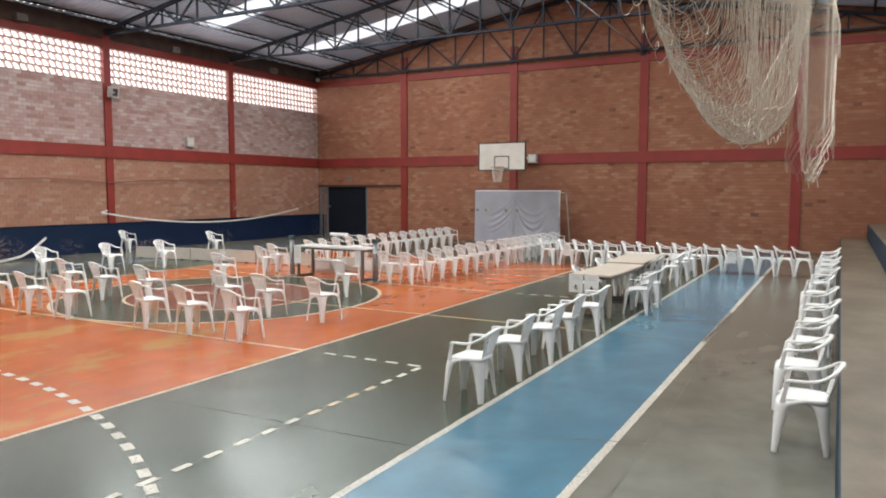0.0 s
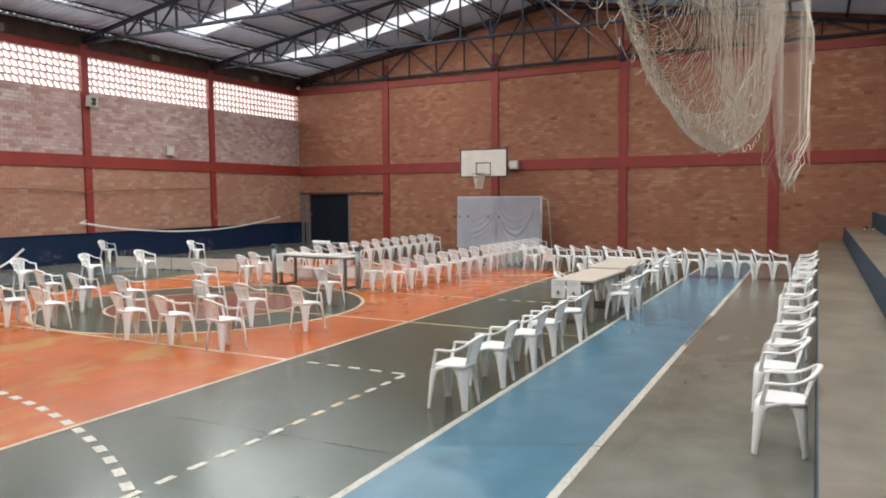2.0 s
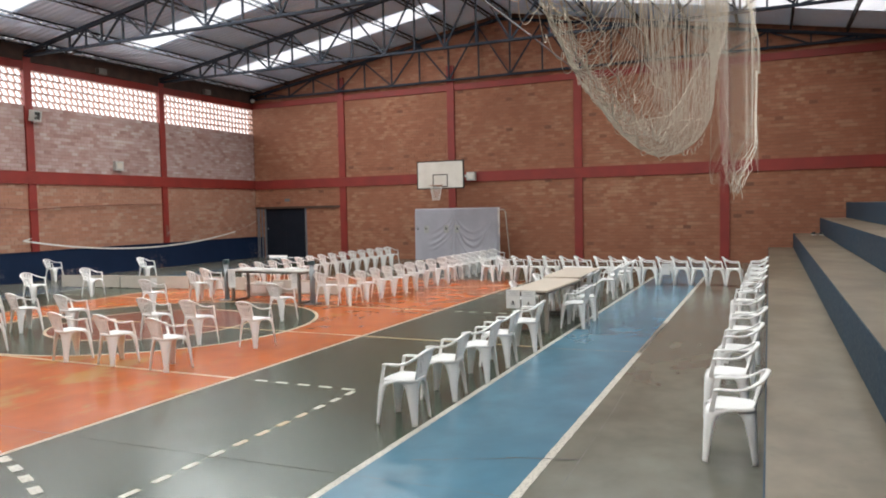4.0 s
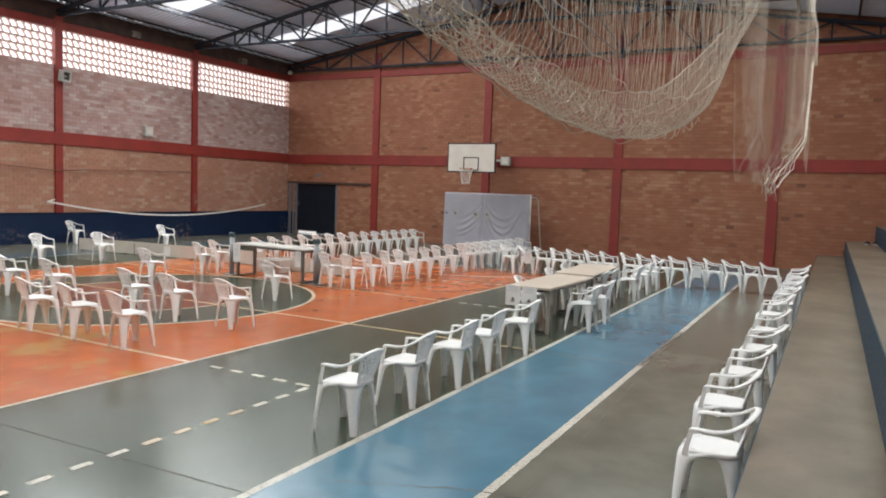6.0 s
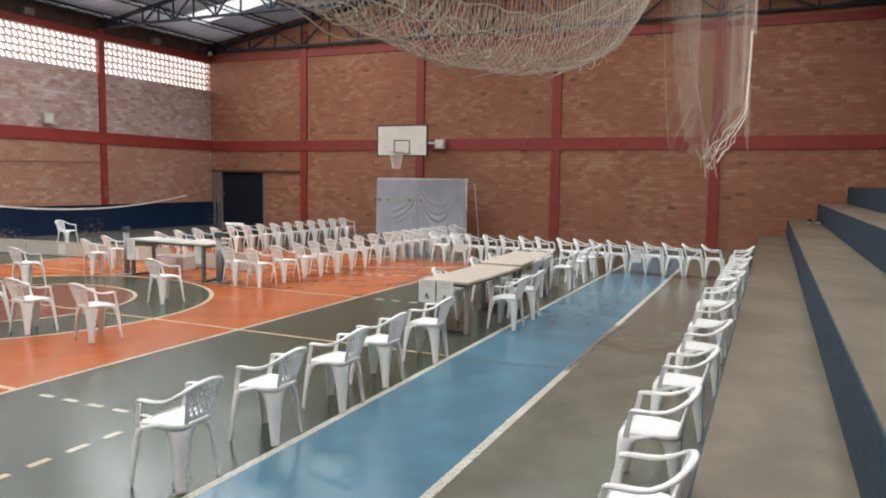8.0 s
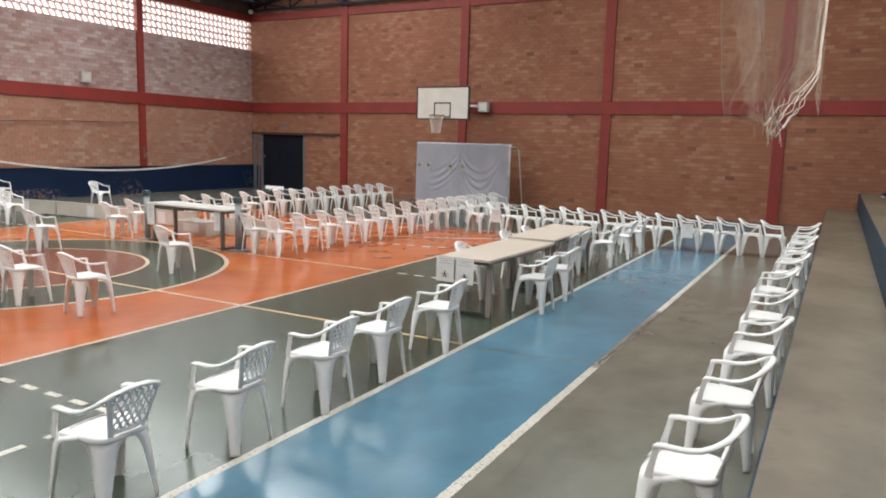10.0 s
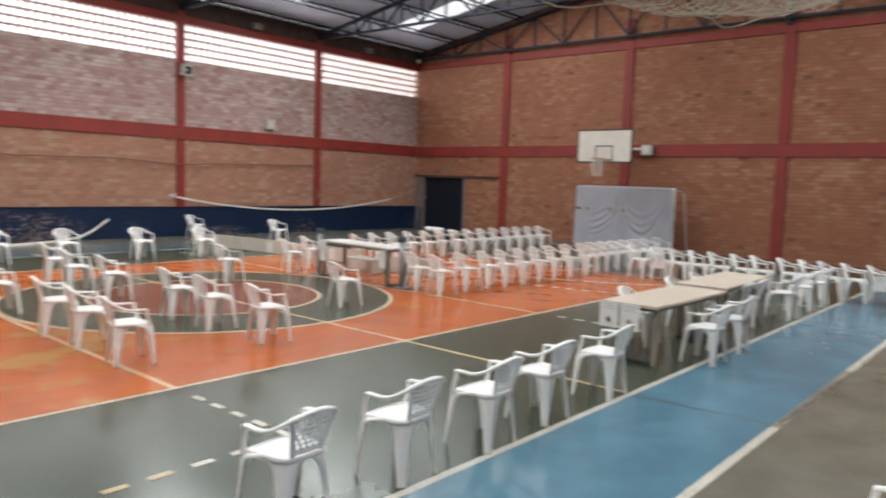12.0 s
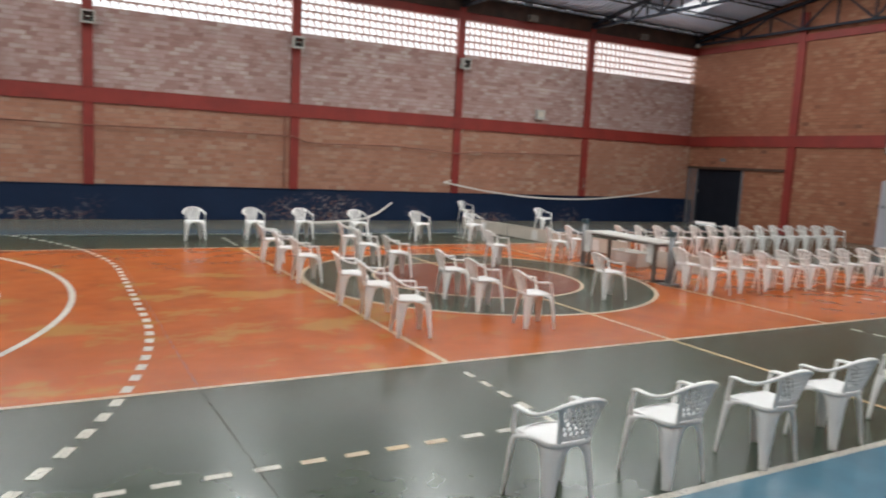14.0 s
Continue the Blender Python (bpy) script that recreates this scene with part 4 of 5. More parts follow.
def back_mesh():
    b = Build()

    def x_at(z, y=0.0):
        return -0.186 - 0.09 * max(0.0, (z - 0.42) / 0.28) ** 0.9 + 0.9 * y * y

    def top(y):
        for p, q in zip(RAIL, RAIL[1:]):
            if q[1] <= abs(y) <= p[1]:
                return p[2] + (q[2] - p[2]) * (p[1] - abs(y)) / max(1e-6, p[1] - q[1])
        return 0.7

    def half_width(z):
        return 0.1 + 0.22 * (z - 0.42)
    zt = top(half_width(0.66)) - 0.004
    side = [(x_at(z, half_width(z)), half_width(z), z) for z in (zt, 0.6, 0.52, 0.44)] + [(x_at(0.41, 0.1), 0.098, 0.405)]
    for s in (-1, 1):
        b.strap([(x, s * y, z) for x, y, z in side], 0.03, 0.014, (0.35, s, 0))
    b.strap([(x_at(0.452, y), y, 0.452) for y in (0.104, 0.05, 0.0, -0.05, -0.104)], 0.014, 0.024)
    slats = []
    for s in (-1, 1):
        for k in range(-8, 9):
            seg = []
            for j in range(80):
                z = 0.455 + 0.25 * j / 79
                y = s * ((z - 0.455) * 0.62) + k * 0.041
                if abs(y) < half_width(z) - 0.004 and z < top(y) - 0.004:
                    seg.append((x_at(z, y), y, z))
            if len(seg) > 12:
                slats.append(Build().strap([seg[0], seg[len(seg) // 2], seg[-1]], 0.0155 if s > 0 else 0.013, 0.008, (0, 1, 0)))
    return b, slats


def chair(m):
    t = thing("plastic_armchair", "white moulded plastic armchair with lattice back", "chair", m, "white plastic armchairs")
    part("seat", seat_mesh(), M["plastic"], t, smooth=True)
    frame_b, slats = back_mesh()
    back = part("backrest", frame_b, M["plastic"], t, "lattice plastic backrest")
    for sl in slats:
        part("slat", sl, M["plastic"], back)
    part("arm_rail", rail_mesh(), M["plastic"], t, smooth=True)
    for s in (-1, 1):
        rings = []
        for x, y, z, w in ((0.095, 0.213, 0.572, 0.028), (0.1, 0.212, 0.54, 0.028), (0.108, 0.211, 0.5, 0.029), (0.117, 0.209, 0.46, 0.031), (0.123, 0.206, 0.425, 0.036), (0.125, 0.203, 0.395, 0.04)):
            rings.append([(x + u * w / 2, s * (y + v * 0.007), z) for u, v in ((-1, -1), (1, -1), (1.12, 0), (1, 1), (-1, 1), (-1.12, 0))])
        part("arm_post", Build().loft(rings), M["plastic"], t)
    for sx in (-1, 1):
        for sy in (-1, 1):
            part("leg", leg_mesh(sx, sy), M["plastic"], t, smooth=True)
    return t


PLACES = []   # x, y, heading in degrees: 0 faces east
rnd = random.Random(21)


def put(x, y, heading, label="", spread=4.0):
    PLACES.append((x + rnd.uniform(-0.015, 0.015), y + rnd.uniform(-0.015, 0.015), heading + rnd.uniform(-spread, spread), label))


for x, y in ((2.795, -3.89), (2.79, -2.955), (2.82, -2.085), (2.805, -1.25), (2.82, -0.22)):
    put(x, y, 180, "white plastic armchair on the line beside the blue strip")
for x, y in ((3.03, 1.87), (2.98, 2.7), (2.75, 5.75), (2.75, 6.83), (2.765, 7.72)):
    put(x, y, 180, "white plastic armchair drawn up to the folding tables")
for y in (4.12, 4.72):
    put(2.53, y, 178, "white plastic armchair pushed in under the folding table", 2.0)
for x, y in ((2.08, 2.2), (2.02, 3.75), (2.0, 4.6)):
    put(x, y, 0, "white plastic armchair tucked under the folding table")
for x, y in ((5.685, -3.85), (5.615, -2.66), (5.645, -1.45), (5.67, -0.09), (5.645, 1.22), (5.6, 2.78), (5.64, 4.17), (5.65, 5.45), (5.68, 6.57), (5.67, 7.9), (5.66, 9.1)):
    put(x, y, 180, "white plastic armchair with its back to the bleachers", 3.0)
for x in (-1.35, -0.84, -0.43, 0.0, 0.42, 0.9, 1.28, 1.79, 2.18, 2.55, 2.95, 3.35, 3.73, 4.12, 4.52, 4.92):
    put(x + 0.29, 8.72 + 0.03 * x, 2, "white plastic armchair in the tight row across the hall", 2.0)
for x, y, turn in ((-1.19, -2.89, 80), (-2.15, -2.88, 82), (-3.04, -2.9, 82), (-4.8, -2.97, 88), (-5.75, -2.98, 84), (-6.95, -2.95, 84)):
    put(x, y, turn, "white plastic armchair on the orange court", 2.0)
for x, y, turn in ((-1.115, -1.2, 84), (-2.17, -1.285, 86), (-3.08, -1.28, 84), (-4.96, -1.32, 88), (-6.07, -1.4, 84), (-7.3, -1.27, 84)):
    put(x, y, turn, "white plastic armchair on the orange court", 2.0)
for x, y, turn in ((-2.4, 1.1, 82), (-5.7, 1.18, 90)):
    put(x, y, turn, "white plastic armchair on the centre circle", 2.0)
for x, y in ((-10.38, -3.75), (-10.42, -2.43), (-10.43, -1.26), (-10.15, 0.0), (-9.95, 1.58), (-9.7, 3.0)):
    put(x, y, 2, "white plastic armchair standing on the green border")
put(-14.5, 5.55, 20, "white plastic armchair by the navy dado")
put(-11.7, 6.65, 10, "white plastic armchair behind the low boards")
for y in (3.24, 3.95, 4.65, 5.15, 5.78, 6.33, 6.92, 7.54, 8.2, 8.67, 9.14, 9.65, 10.15, 10.7, 11.3, 12.0):
    put(-2.22 + (y - 3) * 0.015, y, 77, "white plastic armchair in the long row on the orange court")
put(-2.81, 3.25, 77, "white plastic armchair at the end of the long row")
for k in range(14):
    put(-6.5, 5.25 + 0.6 * k, 76, "white plastic armchair in the far long row")
put(-6.15, 3.0, 76, "white plastic armchair beside the white table")
put(-6.45, 3.75, 76, "white plastic armchair beside the white table")
proto = chair(pose(PLACES[0][0], PLACES[0][1], 0, 0, 0, PLACES[0][2]))
tagged(proto, PLACES[0][3])
for x, y, a, label in PLACES[1:]:
    tagged(copy_thing(proto, pose(x, y, 0, 0, 0, a)), label)


# ---- tables ----
def folding_table(m, length, width, height, top, label, tube="leg_grey"):
    t = thing("folding_table", label, "table", m, "folding tables")
    b = Build().box(-width / 2, width / 2, -length / 2, length / 2, height - 0.03, height)
    part("tabletop", b, M[top], t)
    part("underframe", Build().box(-width / 2 + 0.02, width / 2 - 0.02, -length / 2 + 0.02, length / 2 - 0.02, height - 0.045, height - 0.031), M["leg_grey"], t, "grey underframe")
    for s in (-1, 1):
        y = s * (length / 2 - 0.12)
        for q in (-1, 1):
            part("leg", Build().bar((q * (width / 2 - 0.05), y, 0.0), (q * (width / 2 - 0.05), y, height - 0.03), 0.06, 0.05), M[tube], t)
        part("foot_bar", Build().bar((-width / 2 + 0.02, y, 0.02), (width / 2 - 0.02, y, 0.02), 0.045, 0.035), M["black"], t, "dark bar on the floor between the legs")
        part("apron", Build().bar((-width / 2 + 0.05, y, height - 0.06), (width / 2 - 0.05, y, height - 0.06), 0.03, 0.04), M["leg_grey"], t)
    for q in (-1, 1):
        part("side_rail", Build().bar((q * (width / 2 - 0.05), -length / 2 + 0.12, height - 0.055), (q * (width / 2 - 0.05), length / 2 - 0.12, height - 0.055), 0.025, 0.035), M["leg_grey"], t)
    return t


folding_table(pose(2.48, 2.05, 0, 0, 0, -1.5), 2.0, 0.66, 0.69, "table", "beige topped folding table with paper sheets on its end", "leg_beige")
folding_table(pose(2.38, 4.25, 0, 0, 0, 2.5), 2.1, 0.7, 0.7, "table", "beige topped folding table behind another one")
folding_table(pose(-4.3, 3.3, 0, 0, 0, 87), 2.15, 0.6, 0.73, "table_white", "white topped table between two grey posts")


def notice(m, w, h, bars, label, blob=True):
    t = thing("paper_notice", label, "paper sheet", m, "paper notices")
    part("sheet", Build().box(-w / 2, w / 2, -0.002, 0.002, -h, 0), M["paper"], t)
    b = Build()
    for k in range(bars):
        ww = w * (0.22 if k % 2 else 0.34)
        z = -h * (0.1 + 0.09 * k)
        b.box(-ww, ww, -0.004, -0.002, z - h * 0.012, z + h * 0.012)
    part("print", b, M["ink"], t, "grey printed lines")
    if blob:
        b = Build()
        for k in range(5):
            a = radians(72 * k + 20)
            b.bar((0, -0.0035, -h * 0.72), (w * 0.2 * math.cos(a), -0.0035, -h * 0.72 + h * 0.13 * math.sin(a)), w * 0.09, 0.003)
        part("emblem", b, M["black"], t, "dark printed emblem")
    return t


notice(pose(2.215, 1.04, 0.69, 0, 0, -1.5), 0.235, 0.3, 3, "white paper notice with grey print hanging from the table end")
notice(pose(2.475, 1.035, 0.685, 0, 0, -1.5), 0.235, 0.3, 3, "white paper notice with grey print hanging from the table end")
notice(pose(-5.2, 2.985, 0.725, 0, 0, -3), 0.22, 0.4, 7, "white paper notice taped to the white table", False)
notice(pose(-3.45, 2.99, 0.725, 0, 0, -3), 0.22, 0.38, 7, "white paper notice taped to the white table", False)
for x, y, z, a in ((-0.5, 8.44, 0.56, 68), (3.64, 8.55, 0.55, 68)):
    notice(pose(x, y, z, 0, 0, a - 68), 0.2, 0.28, 4, "white paper notice taped to a chair", False)
for x, y, a in ((-4.9, 3.35, 70), (-4.3, 3.25, 95), (-3.7, 3.3, 80)):
    t = thing("loose_paper", "loose white sheet lying on the white table", "paper sheet", pose(x, y, 0.742, 0, 0, a), "loose papers")
    part("sheet", Build().box(-0.105, 0.105, -0.15, 0.15, 0, 0.004), M["paper"], t)


def net_post(m):
    t = thing("volleyball_post", "short grey metal post with a dark cap", "post", m, "grey posts")
    part("pole", Build().tube([(0, 0, 0.02), (0, 0, 0.87)], 0.055, 14), M["post"], t, smooth=True)
    part("cap", Build().tube([(0, 0, 0.86), (0, 0, 0.95)], 0.075, 14), M["post_cap"], t, "dark teal cap")
    part("base_plate", Build().box(-0.14, 0.14, -0.14, 0.14, 0, 0.025), M["post"], t)
    return t


po = net_post(pose(-3.1, 3.12, 0))
copy_thing(po, pose(-5.5, 3.15, 0))

# ---- low boards lying across the court edge ----
for x0, y0, x1, y1 in ((-12.6, 4.35, -10.6, 4.6), (-10.55, 4.6, -8.3, 4.85), (-8.25, 4.85, -6.2, 5.0), (-5.3, 4.6, -3.5, 4.75)):
    d = math.degrees(math.atan2(y1 - y0, x1 - x0))
    l = math.hypot(x1 - x0, y1 - y0)
    t = thing("low_board", "long cream board standing on edge on the floor", "board", pose(x0, y0, 0, 0, 0, d), "low boards")
    part("panel", Build().box(0, l, 0, 0.03, 0.01, 0.32), M["panel"], t)
    part("top_rail", Build().box(0, l, -0.006, 0.036, 0.32, 0.345), M["panel"], t)
    for k in (0.12, 0.88):
        part("foot", Build().box(l * k - 0.02, l * k + 0.02, -0.12, 0.15, 0, 0.03), M["leg_grey"], t)
    part("patch", Build().box(l * 0.45, l * 0.45 + 0.22, -0.004, -0.001, 0.04, 0.3), M["paper"], t, "pale patch")
crate = thing("white_crate", "white plastic crate with paper on the floor", "crate", pose(-5.3, 4.25, 0, 0, 0, 5))
part("body", Build().loft([[(x, y, z) for x, y in ((-w, -d), (w, -d), (w, d), (-w, d))] for z, w, d in ((0, 0.36, 0.2), (0.3, 0.4, 0.24), (0.3, 0.37, 0.21), (0.02, 0.33, 0.17))], True, True), M["table_white"], crate)
part("paper", Build().box(-0.2, 0.2, -0.236, -0.232, 0.08, 0.26, pose(0, 0, 0)), M["paper"], crate)

# ---- shoes left on the bleacher ----
for dx, a in ((0.0, 70), (0.2, 100)):
    t = thing("small_shoe", "small dark and white shoe lying on the bleacher step", "shoe", pose(7.2 + dx, 14.5 + 0.3 * dx, 0.99, 0, 0, a), "shoes")
    part("sole", Build().loft([[(x, y * w, z) for x, y in ((-0.11, -1), (-0.04, -1.1), (0.08, -1), (0.13, 0), (0.08, 1), (-0.04, 1.1), (-0.11, 1))] for z, w in ((0, 0.042), (0.03, 0.045))]), M["board"], t)
    part("upper", Build().loft([[(x * s, y * w, z) for x, y in ((-0.11, -1), (-0.04, -1.1), (0.08, -1), (0.12, 0), (0.08, 1), (-0.04, 1.1), (-0.11, 1))] for z, w, s in ((0.03, 0.042, 0.98), (0.07, 0.036, 0.85), (0.1, 0.02, 0.5))]), M["dark_rubber"], t)

# ---- hanging net along the bleacher side ----
CABLE_Z = 6.9
LOW_SOUTH = ((-10.6, 6.8), (-10.0, 5.0), (-9.4, 3.7), (-8.8, 3.0), (-8.3, 2.68), (-7.8, 2.5), (-7.2, 2.38), (-6.5, 2.31), (-6.0, 2.29), (-5.4, 2.29), (-4.8, 2.34), (-4.2, 2.45), (-3.6, 2.62), (-3.0, 2.88), (-2.3, 3.2), (-1.7, 3.5), (-0.95, 3.95))
LOW_NORTH = ((-1.45, 3.75), (-1.0, 3.05), (-0.6, 2.68), (0.0, 2.38), (0.6, 2.22), (1.3, 2.2), (1.9, 2.3), (2.4, 2.12), (3.2, 2.38), (4.0, 2.47), (6.0, 2.82), (8.5, 3.55), (9.3, 4.3), (9.55, 5.2))


def along(table, v):
    for (a, p), (c, q) in zip(table, table[1:]):
        if a <= v <= c:
            return p + (q - p) * (v - a) / (c - a)
    return table[-1][1] if v > table[-1][0] else table[0][1]


def plane_south(y):
    return 5.42


def plane_north(y):
    return along(((-1.5, 5.4), (1.0, 5.44), (4.0, 5.57), (9.6, 5.62)), y)


def bag_south(y):
    """How wide the gathered edge hangs open: narrow towards both ends."""
    return 0.28 * min(1.0, 0.3 + 0.7 * max(0.0, (-0.9 - y) / 2.6), 0.3 + max(0.0, (y + 9.0) / 2.5))


def bag_north(y):
    return 0.2 * min(1.0, 0.35 + max(0.0, (y + 1.0) / 2.0), 0.25 + max(0.0, (8.8 - y) / 5.0))


def swag_cords(low, plane, bag, y0, y1, width, r, group, bunch, rnd):
    """Long cords drawn together into wavy bunches above, spreading into small meshes round the slack bag below."""
    b, bunches = Build(), {}
    for i in range(int((y1 - y0) / width)):
        y = y0 + width * i
        zl, w = along(low, y), bag(y)
        g = round(y / group)
        ph = bunches.setdefault(g, (rnd.uniform(0, 6), rnd.uniform(0, 6), rnd.uniform(0.7, 1.3)))
        zb = zl + 0.8 * w
        n = max(5, int((CABLE_Z - zb) / 0.13))
        rows = [(0.1, CABLE_Z + (zb - CABLE_Z) * k / n, 0.0) for k in range(n)]
        m = 12
        for k in range(m + 1):
            a = math.pi * k / m
            rows.append((0.1 - 0.9 * w * (1 - math.cos(a)) * 0.5, zb - (zb - zl) * math.sin(a) ** 0.8 + 0.12 * w * k / m, 0.5))
        pts, jx, jy = [], rnd.uniform(-0.05, 0.05), rnd.uniform(-0.02, 0.02) * (1 - bunch)
        for k, (dx, z, spread) in enumerate(rows):
            over = max(0.0, z - zb)
            draw = bunch * min(1.0, over / 0.7)
            wave = min(1.0, over / 0.4) * ph[2] * (0.02 * math.sin(4.3 * z + ph[0]) + 0.012 * math.sin(11 * z + ph[1]))
            yy = y + (g * group - y) * draw + wave + jy + width * spread * (1 if (k + i) % 2 else -1)
            xx = plane(y) + dx + jx * min(1.0, over / 0.5) + 0.03 * math.sin(1.7 * y + 0.6 * z) + 0.5 * wave
            pts.append((xx + rnd.uniform(-0.005, 0.005), yy + rnd.uniform(-0.004, 0.004), z + rnd.uniform(-0.006, 0.006)))
        b.tube(pts, r, 3, False)
    return b


def swag_edge(low, plane, bag, y0, y1, ropes, rnd, slack=1.0):
    """Ropes that run along the bottom of the slack bag: share across it, share up it, radius."""
    b, n = Build(), int((y1 - y0) / 0.06)
    for across, up, r in ropes:
        ph, k0 = rnd.uniform(0, 6), rnd.uniform(0.7, 1.3)
        pts = []
        for k in range(n + 1):
            y = y0 + (y1 - y0) * k / n
            w = bag(y)
            wob = slack * (0.012 * math.sin(7 * k0 * y + ph) + 0.007 * math.sin(17 * y + 2 * ph))
            pts.append((plane(y) + 0.1 - across * w + 0.03 * math.sin(1.7 * y + 1.6) + wob, y, along(low, y) + up * w + wob))
        b.tube(pts, r, 4, False)
    return b


net = thing("hanging_net", "cream cord safety net gathered up in a deep swag", "net")
part("cable", Build().tube([(5.42, SY, CABLE_Z), (5.46, NY, CABLE_Z)], 0.008, 5), M["steel"], net)
rnd = random.Random(31)
part("netting", swag_cords(LOW_SOUTH, plane_south, bag_south, -10.4, -0.95, 0.021, 0.001, 0.12, 0.7, rnd), M["cord"], net, "slack fine net cords", kind="stuff")
edge = swag_edge(LOW_SOUTH, plane_south, bag_south, -10.3, -0.95, ((0.0, 0.8, 0.0022), (0.9, 0.9, 0.003), (0.45, 0.02, 0.002), (0.2, 0.2, 0.0016), (0.7, 0.25, 0.0016), (0.5, 0.5, 0.0014), (0.85, 0.6, 0.0016)), rnd)
for s in range(4):   # curls of slack cord along the edge
    pts, y, a = [], -9.3 + 0.2 * s, rnd.uniform(0, 6)
    dx = 0.06 - 0.09 * s
    while y < -3.9 - 0.4 * s:
        r = 0.016 + 0.03 * max(0.0, min(1.0, (-5.2 - y) / 3.2)) * (0.7 + 0.3 * math.sin(5 * y + s))
        pts.append((5.45 + dx + 0.5 * r * math.sin(a * 0.7), y + r * math.cos(a), along(LOW_SOUTH, y) + 0.03 + 0.06 * s + 1.2 * r * math.sin(a)))
        y, a = y + 0.014, a + 0.5
    edge.tube(pts, 0.0015, 4, False)
part("gathered_edge", edge, M["cord"], net, "bunched lower edge of the net", kind="stuff")

def veil(y0, y1, step, slant, r, rnd):
    """Fine netting: cords slanting both ways from the cable to the slack lower edge, which bellies out."""
    b = Build()
    for way in (-1, 1):
        for i in range(int((y1 - y0 + 2.2 * slant) / step)):
            y = y0 - slant * 1.1 + step * i + rnd.uniform(-0.3, 0.3) * step
            run = []
            for k in range(46):
                z = CABLE_Z - 0.11 * k
                yy = y + way * slant * (k / 45 - 0.5) + 0.015 * math.sin(5 * z + 3 * y)
                low = along(LOW_NORTH, yy) + 0.03 * math.sin(9 * yy)
                if y0 <= yy <= y1 and z >= low:
                    belly = bag_north(yy) * math.exp(-((z - low - 0.12) / 0.35) ** 2)
                    run.append((plane_north(yy) + 0.02 - belly * (1.1 if way > 0 else 0.1) + 0.012 * math.sin(1.7 * yy + 0.6 * z), yy, z))
                elif len(run) > 1:
                    b.tube(run, r, 3, False)
                    run = []
                else:
                    run = []
            if len(run) > 1:
                b.tube(run, r, 3, False)
    return b


tail = thing("net_tail", "end of the safety net drawn up to a hanging point", "net")
part("netting", veil(-1.4, 9.5, 0.07, 2.4, 0.0004, rnd), M["cord"], tail, "fine slack netting", kind="stuff")
part("netting", veil(-1.4, 0.9, 0.055, 1.6, 0.0004, rnd), M["cord"], tail, "fine slack netting, doubled near its end", kind="stuff")
edge = swag_edge(LOW_NORTH, plane_north, bag_north, 2.2, 9.55, ((0.0, 0.6, 0.005), (0.3, 0.2, 0.006), (0.6, 0.3, 0.006), (0.9, 0.8, 0.005), (0.4, 0.9, 0.005), (0.1, 1.3, 0.004)), rnd, 0.12)
for k in range(3):   # a drawn cord through the netting
    edge.tube([(5.47 + 0.012 * k + 0.01 * math.sin(7 * q + k), -0.75 + 2.75 * q ** 0.75 + 0.05 * k, 3.25 - 0.85 * q + 0.06 * math.sin(3 * q + k)) for q in (j / 14 for j in range(15))], 0.0016, 4, False)
for k in range(6):   # the rope goes on up to the cable
    x, y = 5.66 + 0.02 * k, 9.5 + 0.012 * k
    edge.tube([(x, y, 5.15), (x + 0.02 * math.sin(k), y - 0.1, 5.9), (5.46 + 0.01 * k, y - 0.3, CABLE_Z)], 0.006, 4, False)
part("rope", edge, M["cord"], tail, "bunched edge cords", kind="stuff")
ends = Build()
for k in range(16):   # loose ends below the gathered point
    y, x = rnd.uniform(1.5, 2.9), 5.5 + rnd.uniform(-0.1, 0.1)
    z0, z1 = 2.42 + rnd.uniform(0.0, 0.15), 2.06 + rnd.uniform(0.0, 0.14)
    ends.tube([(x + 0.02 * math.sin(5 * q + k), y + (2.35 - y) * 0.5 * q + 0.03 * math.sin(6 * q + k), z0 + (z1 - z0) * q) for q in (j / 7 for j in range(8))], 0.0035, 4, False)
for k in range(4):
    ends.tube([(5.66 + 0.02 * k, 8.9 + 0.06 * k + 0.04 * math.sin(3 * q), 4.1 - (1.1 + 0.1 * k) * q) for q in (j / 7 for j in range(8))], 0.004, 4, False)
part("loose_end", ends, M["cord"], tail, "loose cord ends", kind="stuff")

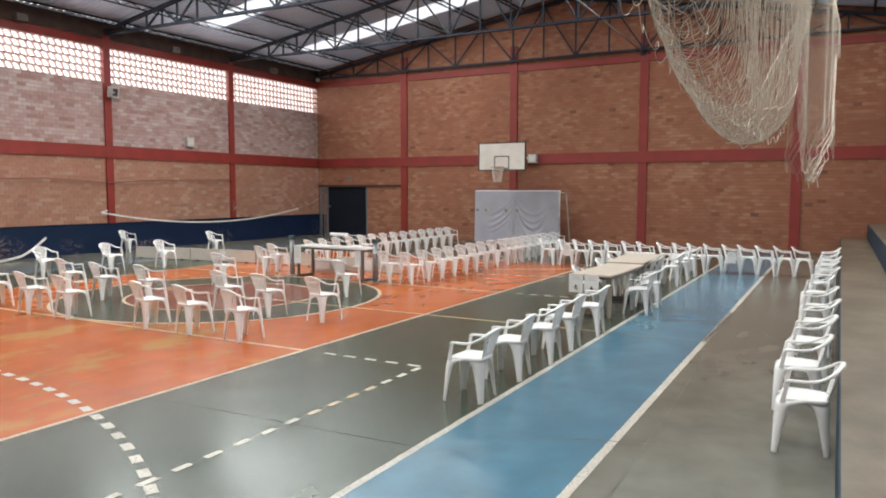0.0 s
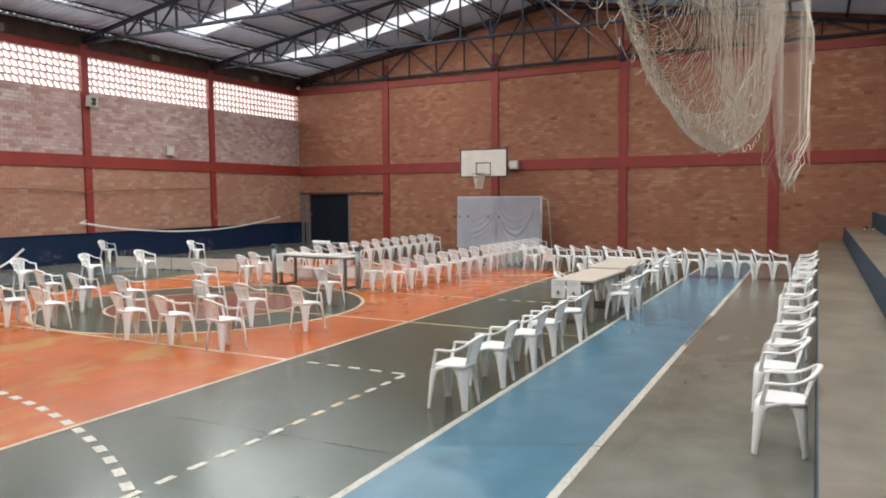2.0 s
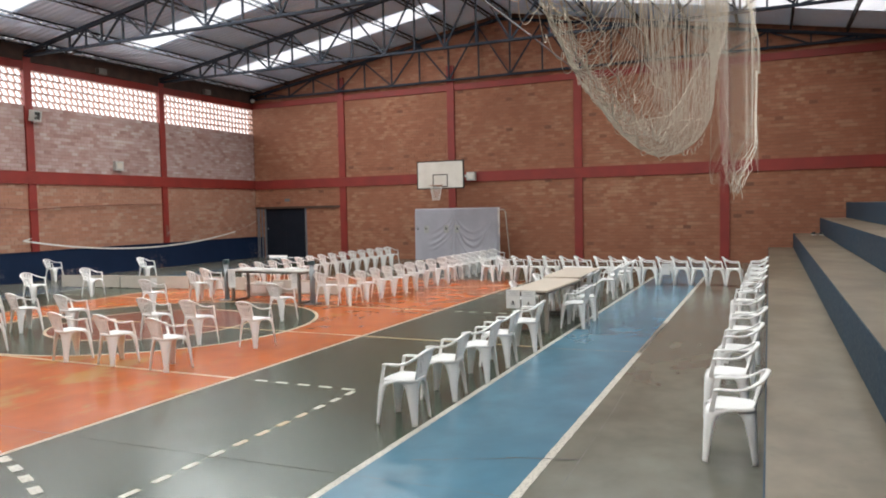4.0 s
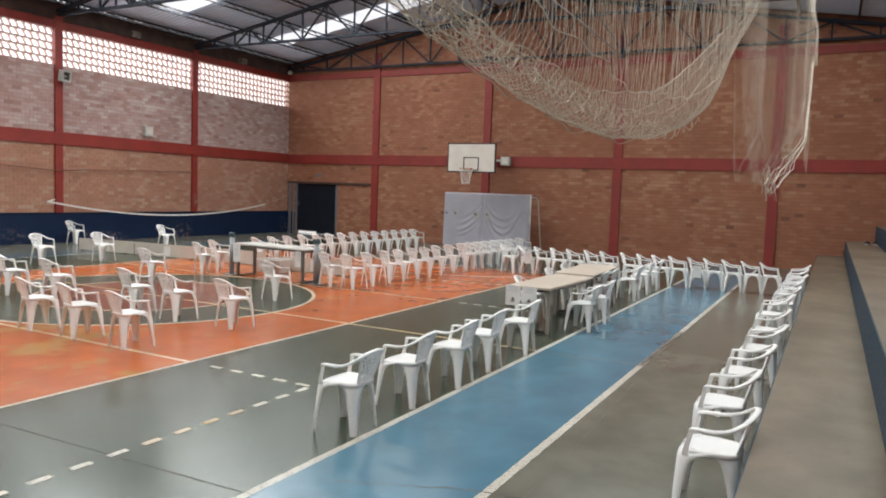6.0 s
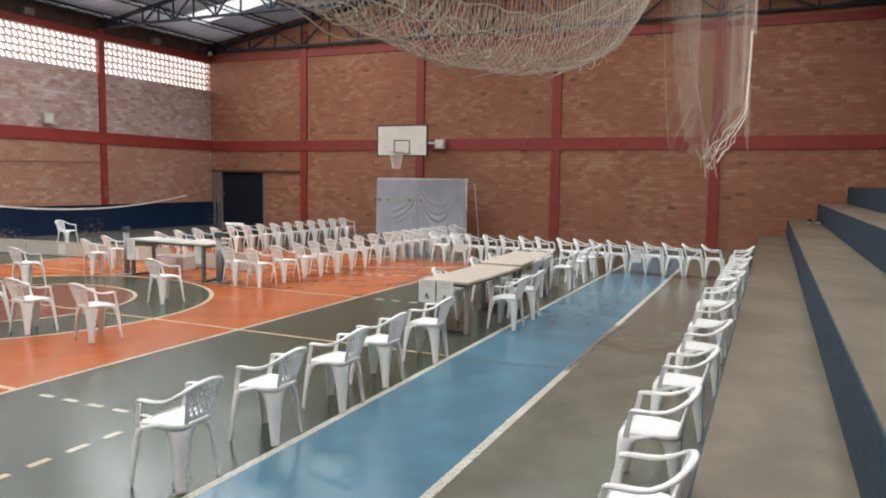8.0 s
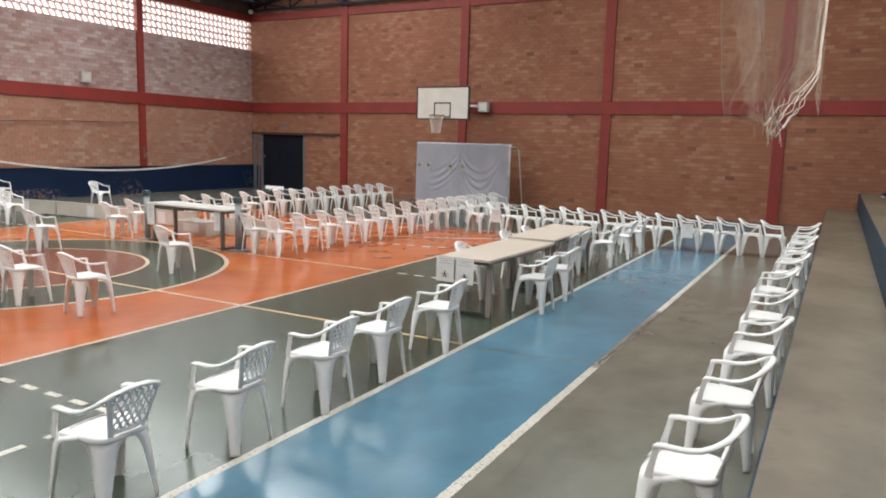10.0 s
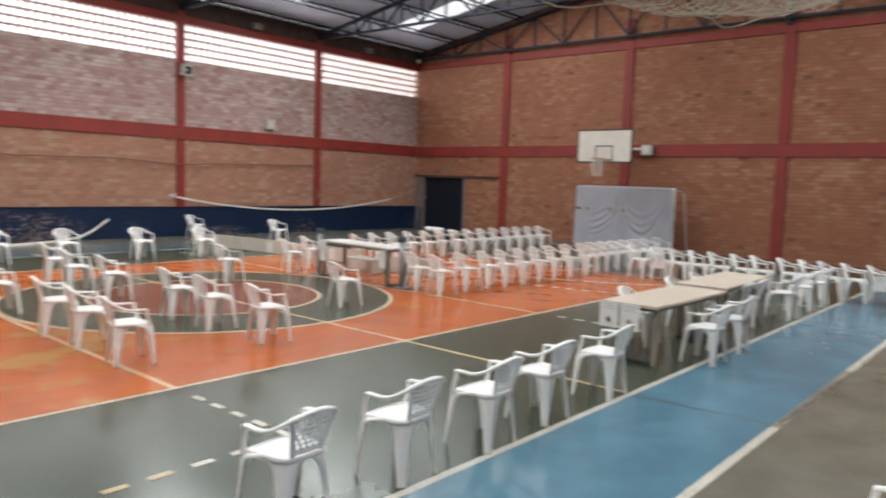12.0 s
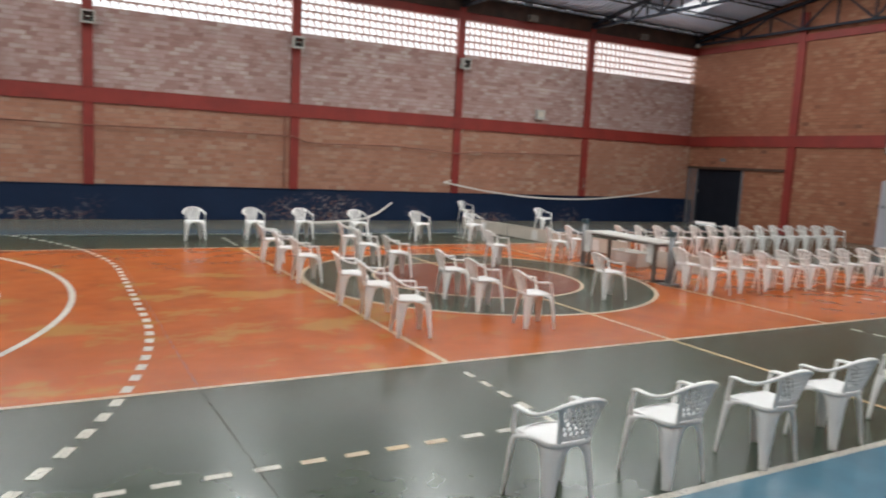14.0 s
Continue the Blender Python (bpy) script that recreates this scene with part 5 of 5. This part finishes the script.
# ---- bricks and vent blocks ----
def brick_wall(wall, material, spans, along, face, seed, near):
    """Courses of bricks, slightly uneven, proud of the mortar. near(a, z) tells which are single parts."""
    rnd = random.Random(seed)
    rest, singles = Build(), []
    H, L, J, JV = 0.115, 0.25, 0.013, 0.007
    for a0, a1, z0, z1, top in spans:
        n = max(1, round((z1 - z0) / H))
        h = (z1 - z0) / n
        for k in range(n):
            za, zb = z0 + k * h + J / 2, z0 + (k + 1) * h - J / 2
            a = a0 - (L / 2 if k % 2 else 0)
            while a < a1 - 0.02:
                p, q = max(a, a0) + JV / 2, min(a + L, a1) - JV / 2
                a += L
                if q - p < 0.02 or (top and zb > top((p + q) / 2)):
                    continue
                d = rnd.uniform(-0.003, 0.004)
                if near((p + q) / 2, (za + zb) / 2) and q - p > L * 0.8:
                    singles.append((p, q, za, zb, d))
                    continue
                j = [rnd.uniform(-0.003, 0.003) for _ in range(4)]
                if along == "y":
                    pts = [(face - 0.014, p, za), (face - 0.014, q, za), (face - 0.014, q, zb), (face - 0.014, p, zb),
                           (face + d, p + j[0], za + j[1]), (face + d, q + j[2], za + j[3]), (face + d, q + j[0], zb + j[1]), (face + d, p + j[2], zb + j[3])]
                    faces = ((4, 5, 6, 7), (0, 1, 5, 4), (1, 2, 6, 5), (2, 3, 7, 6), (3, 0, 4, 7))
                else:
                    pts = [(p, face + 0.014, za), (q, face + 0.014, za), (q, face + 0.014, zb), (p, face + 0.014, zb),
                           (p + j[0], face - d, za + j[1]), (q + j[2], face - d, za + j[3]), (q + j[0], face - d, zb + j[1]), (p + j[2], face - d, zb + j[3])]
                    faces = ((5, 4, 7, 6), (4, 5, 1, 0), (5, 6, 2, 1), (6, 7, 3, 2), (7, 4, 0, 3))
                n0 = len(rest.v)
                rest.v += pts
                rest.f += [tuple(n0 + i for i in f) for f in faces]
    part("brickwork", rest, material, wall, "brick courses", kind="stuff")
    if singles:
        p, q, za, zb, d = singles[0]
        l, h = (L - JV) / 2, (zb - za) / 2
        me = (Build().box(-0.014, 0.0, -l, l, -h, h) if along == "y" else Build().box(-l, l, 0.0, 0.014, -h, h)).mesh("brick", material)
        for p, q, za, zb, d in singles:
            ob = new("brick", me)
            ob.parent = wall
            c = ((p + q) / 2, (za + zb) / 2)
            ob.location = (face + d, c[0], c[1]) if along == "y" else (c[0], face - d, c[1])


def bays(edges, width, lo, hi):
    cuts = [lo] + [v for e in sorted(edges) for v in (e, e + width)] + [hi]
    return list(zip(cuts[::2], cuts[1::2]))


WB, NB = bays(W_PIL, 0.25, SY, NY), bays(N_PIL, 0.3, WX + 0.01, EX)
brick_wall(wall_west, M["brick_west"], [(a, c, 0.95, 3.065, None) for a, c in WB], "y", WX, 1, lambda y, z: 0.0 < y < 5.2 and z < 2.4)
brick_wall(wall_west, M["brick_pale"], [(a, c, 3.47, 5.5, None) for a, c in WB], "y", WX, 2, lambda y, z: False)
spans = []
for a, c in NB:
    if a < DOOR[0] < c:
        spans += [(a, DOOR[0], 0.0, DOOR[2], None), (DOOR[1] + 0.06, c, 0.0, DOOR[2], None), (a, c, DOOR[2] + 0.09, 3.045, None)]
    else:
        spans.append((a, c, 0.0, 3.045, None))
    spans.append((a, c, 3.445, 6.625, None))
brick_wall(wall_north, M["brick"], spans, "x", NY, 3, lambda x, z: 0.0 < x < 4.4 and z < 1.9)
brick_wall(wall_north, M["brick"], [(WX + 0.05, EX, 6.875, 9.5, lambda x: roof_z(x) - 0.02)], "x", NY, 4, lambda x, z: False)


def vent_block(w, h, d):
    """A clay block with an arched hole through it."""
    b = Build()
    hw, hb, n = w * 0.472, h * 0.09, 6
    arch = [(-hw, hb), (hw, hb)] + [(hw * math.cos(math.pi * k / n), h * 0.62 + (h * 0.33) * math.sin(math.pi * k / n) ** 0.6) for k in range(n + 1)]
    outer = [(-w / 2, 0), (w / 2, 0)] + [(w / 2, h * 0.62)] + [(w / 2, h)] * 2 + [(0, h)] + [(-w / 2, h)] * 2 + [(-w / 2, h * 0.62)]
    arch, outer = ([(a - 0.5 * w * (c / h - 0.5), c) for a, c in loop] for loop in (arch, outer))   # the holes lean over
    for x, flip in ((0.0, False), (-d, True)):
        for i in range(len(arch)):
            j = (i + 1) % len(arch)
            q = [outer[i], outer[j], arch[j], arch[i]]
            q = [p for k, p in enumerate(q) if p != q[k - 1]]
            pts = [(x, a, c) for a, c in (reversed(q) if flip else q)]
            if len(pts) >= 3:
                b.face(*pts)
    for i in range(len(arch)):
        j = (i + 1) % len(arch)
        (a, c), (e, f) = arch[i], arch[j]
        b.face((0, a, c), (0, e, f), (-d, e, f), (-d, a, c))
    return b


BW, BH = 0.22, (VENT_Z[1] - VENT_Z[0]) / 5
rest, me = Build(), None
for a, c in WB:
    n = round((c - a) / BW)
    w = (c - a) / n
    for r in range(5):
        for k in range(n):
            y, z = a + (k + 0.5) * w, VENT_Z[0] + r * BH
            if 0.0 < y < 10.0:
                me = me or vent_block(w - 0.004, BH - 0.004, 0.1).mesh("vent_block", M["clay"])
                ob = new("vent_block", me)
                ob.parent = wall_west
                ob.location = (WX - 0.02, y, z)
            else:
                v = vent_block(w - 0.004, BH - 0.004, 0.1)
                n0 = len(rest.v)
                rest.v += [(x + WX - 0.02, yy + y, zz + z) for x, yy, zz in v.v]
                rest.f += [tuple(n0 + i for i in f) for f in v.f]
part("vent_blocks", rest, M["clay"], wall_west, "arched clay vent blocks", kind="stuff")
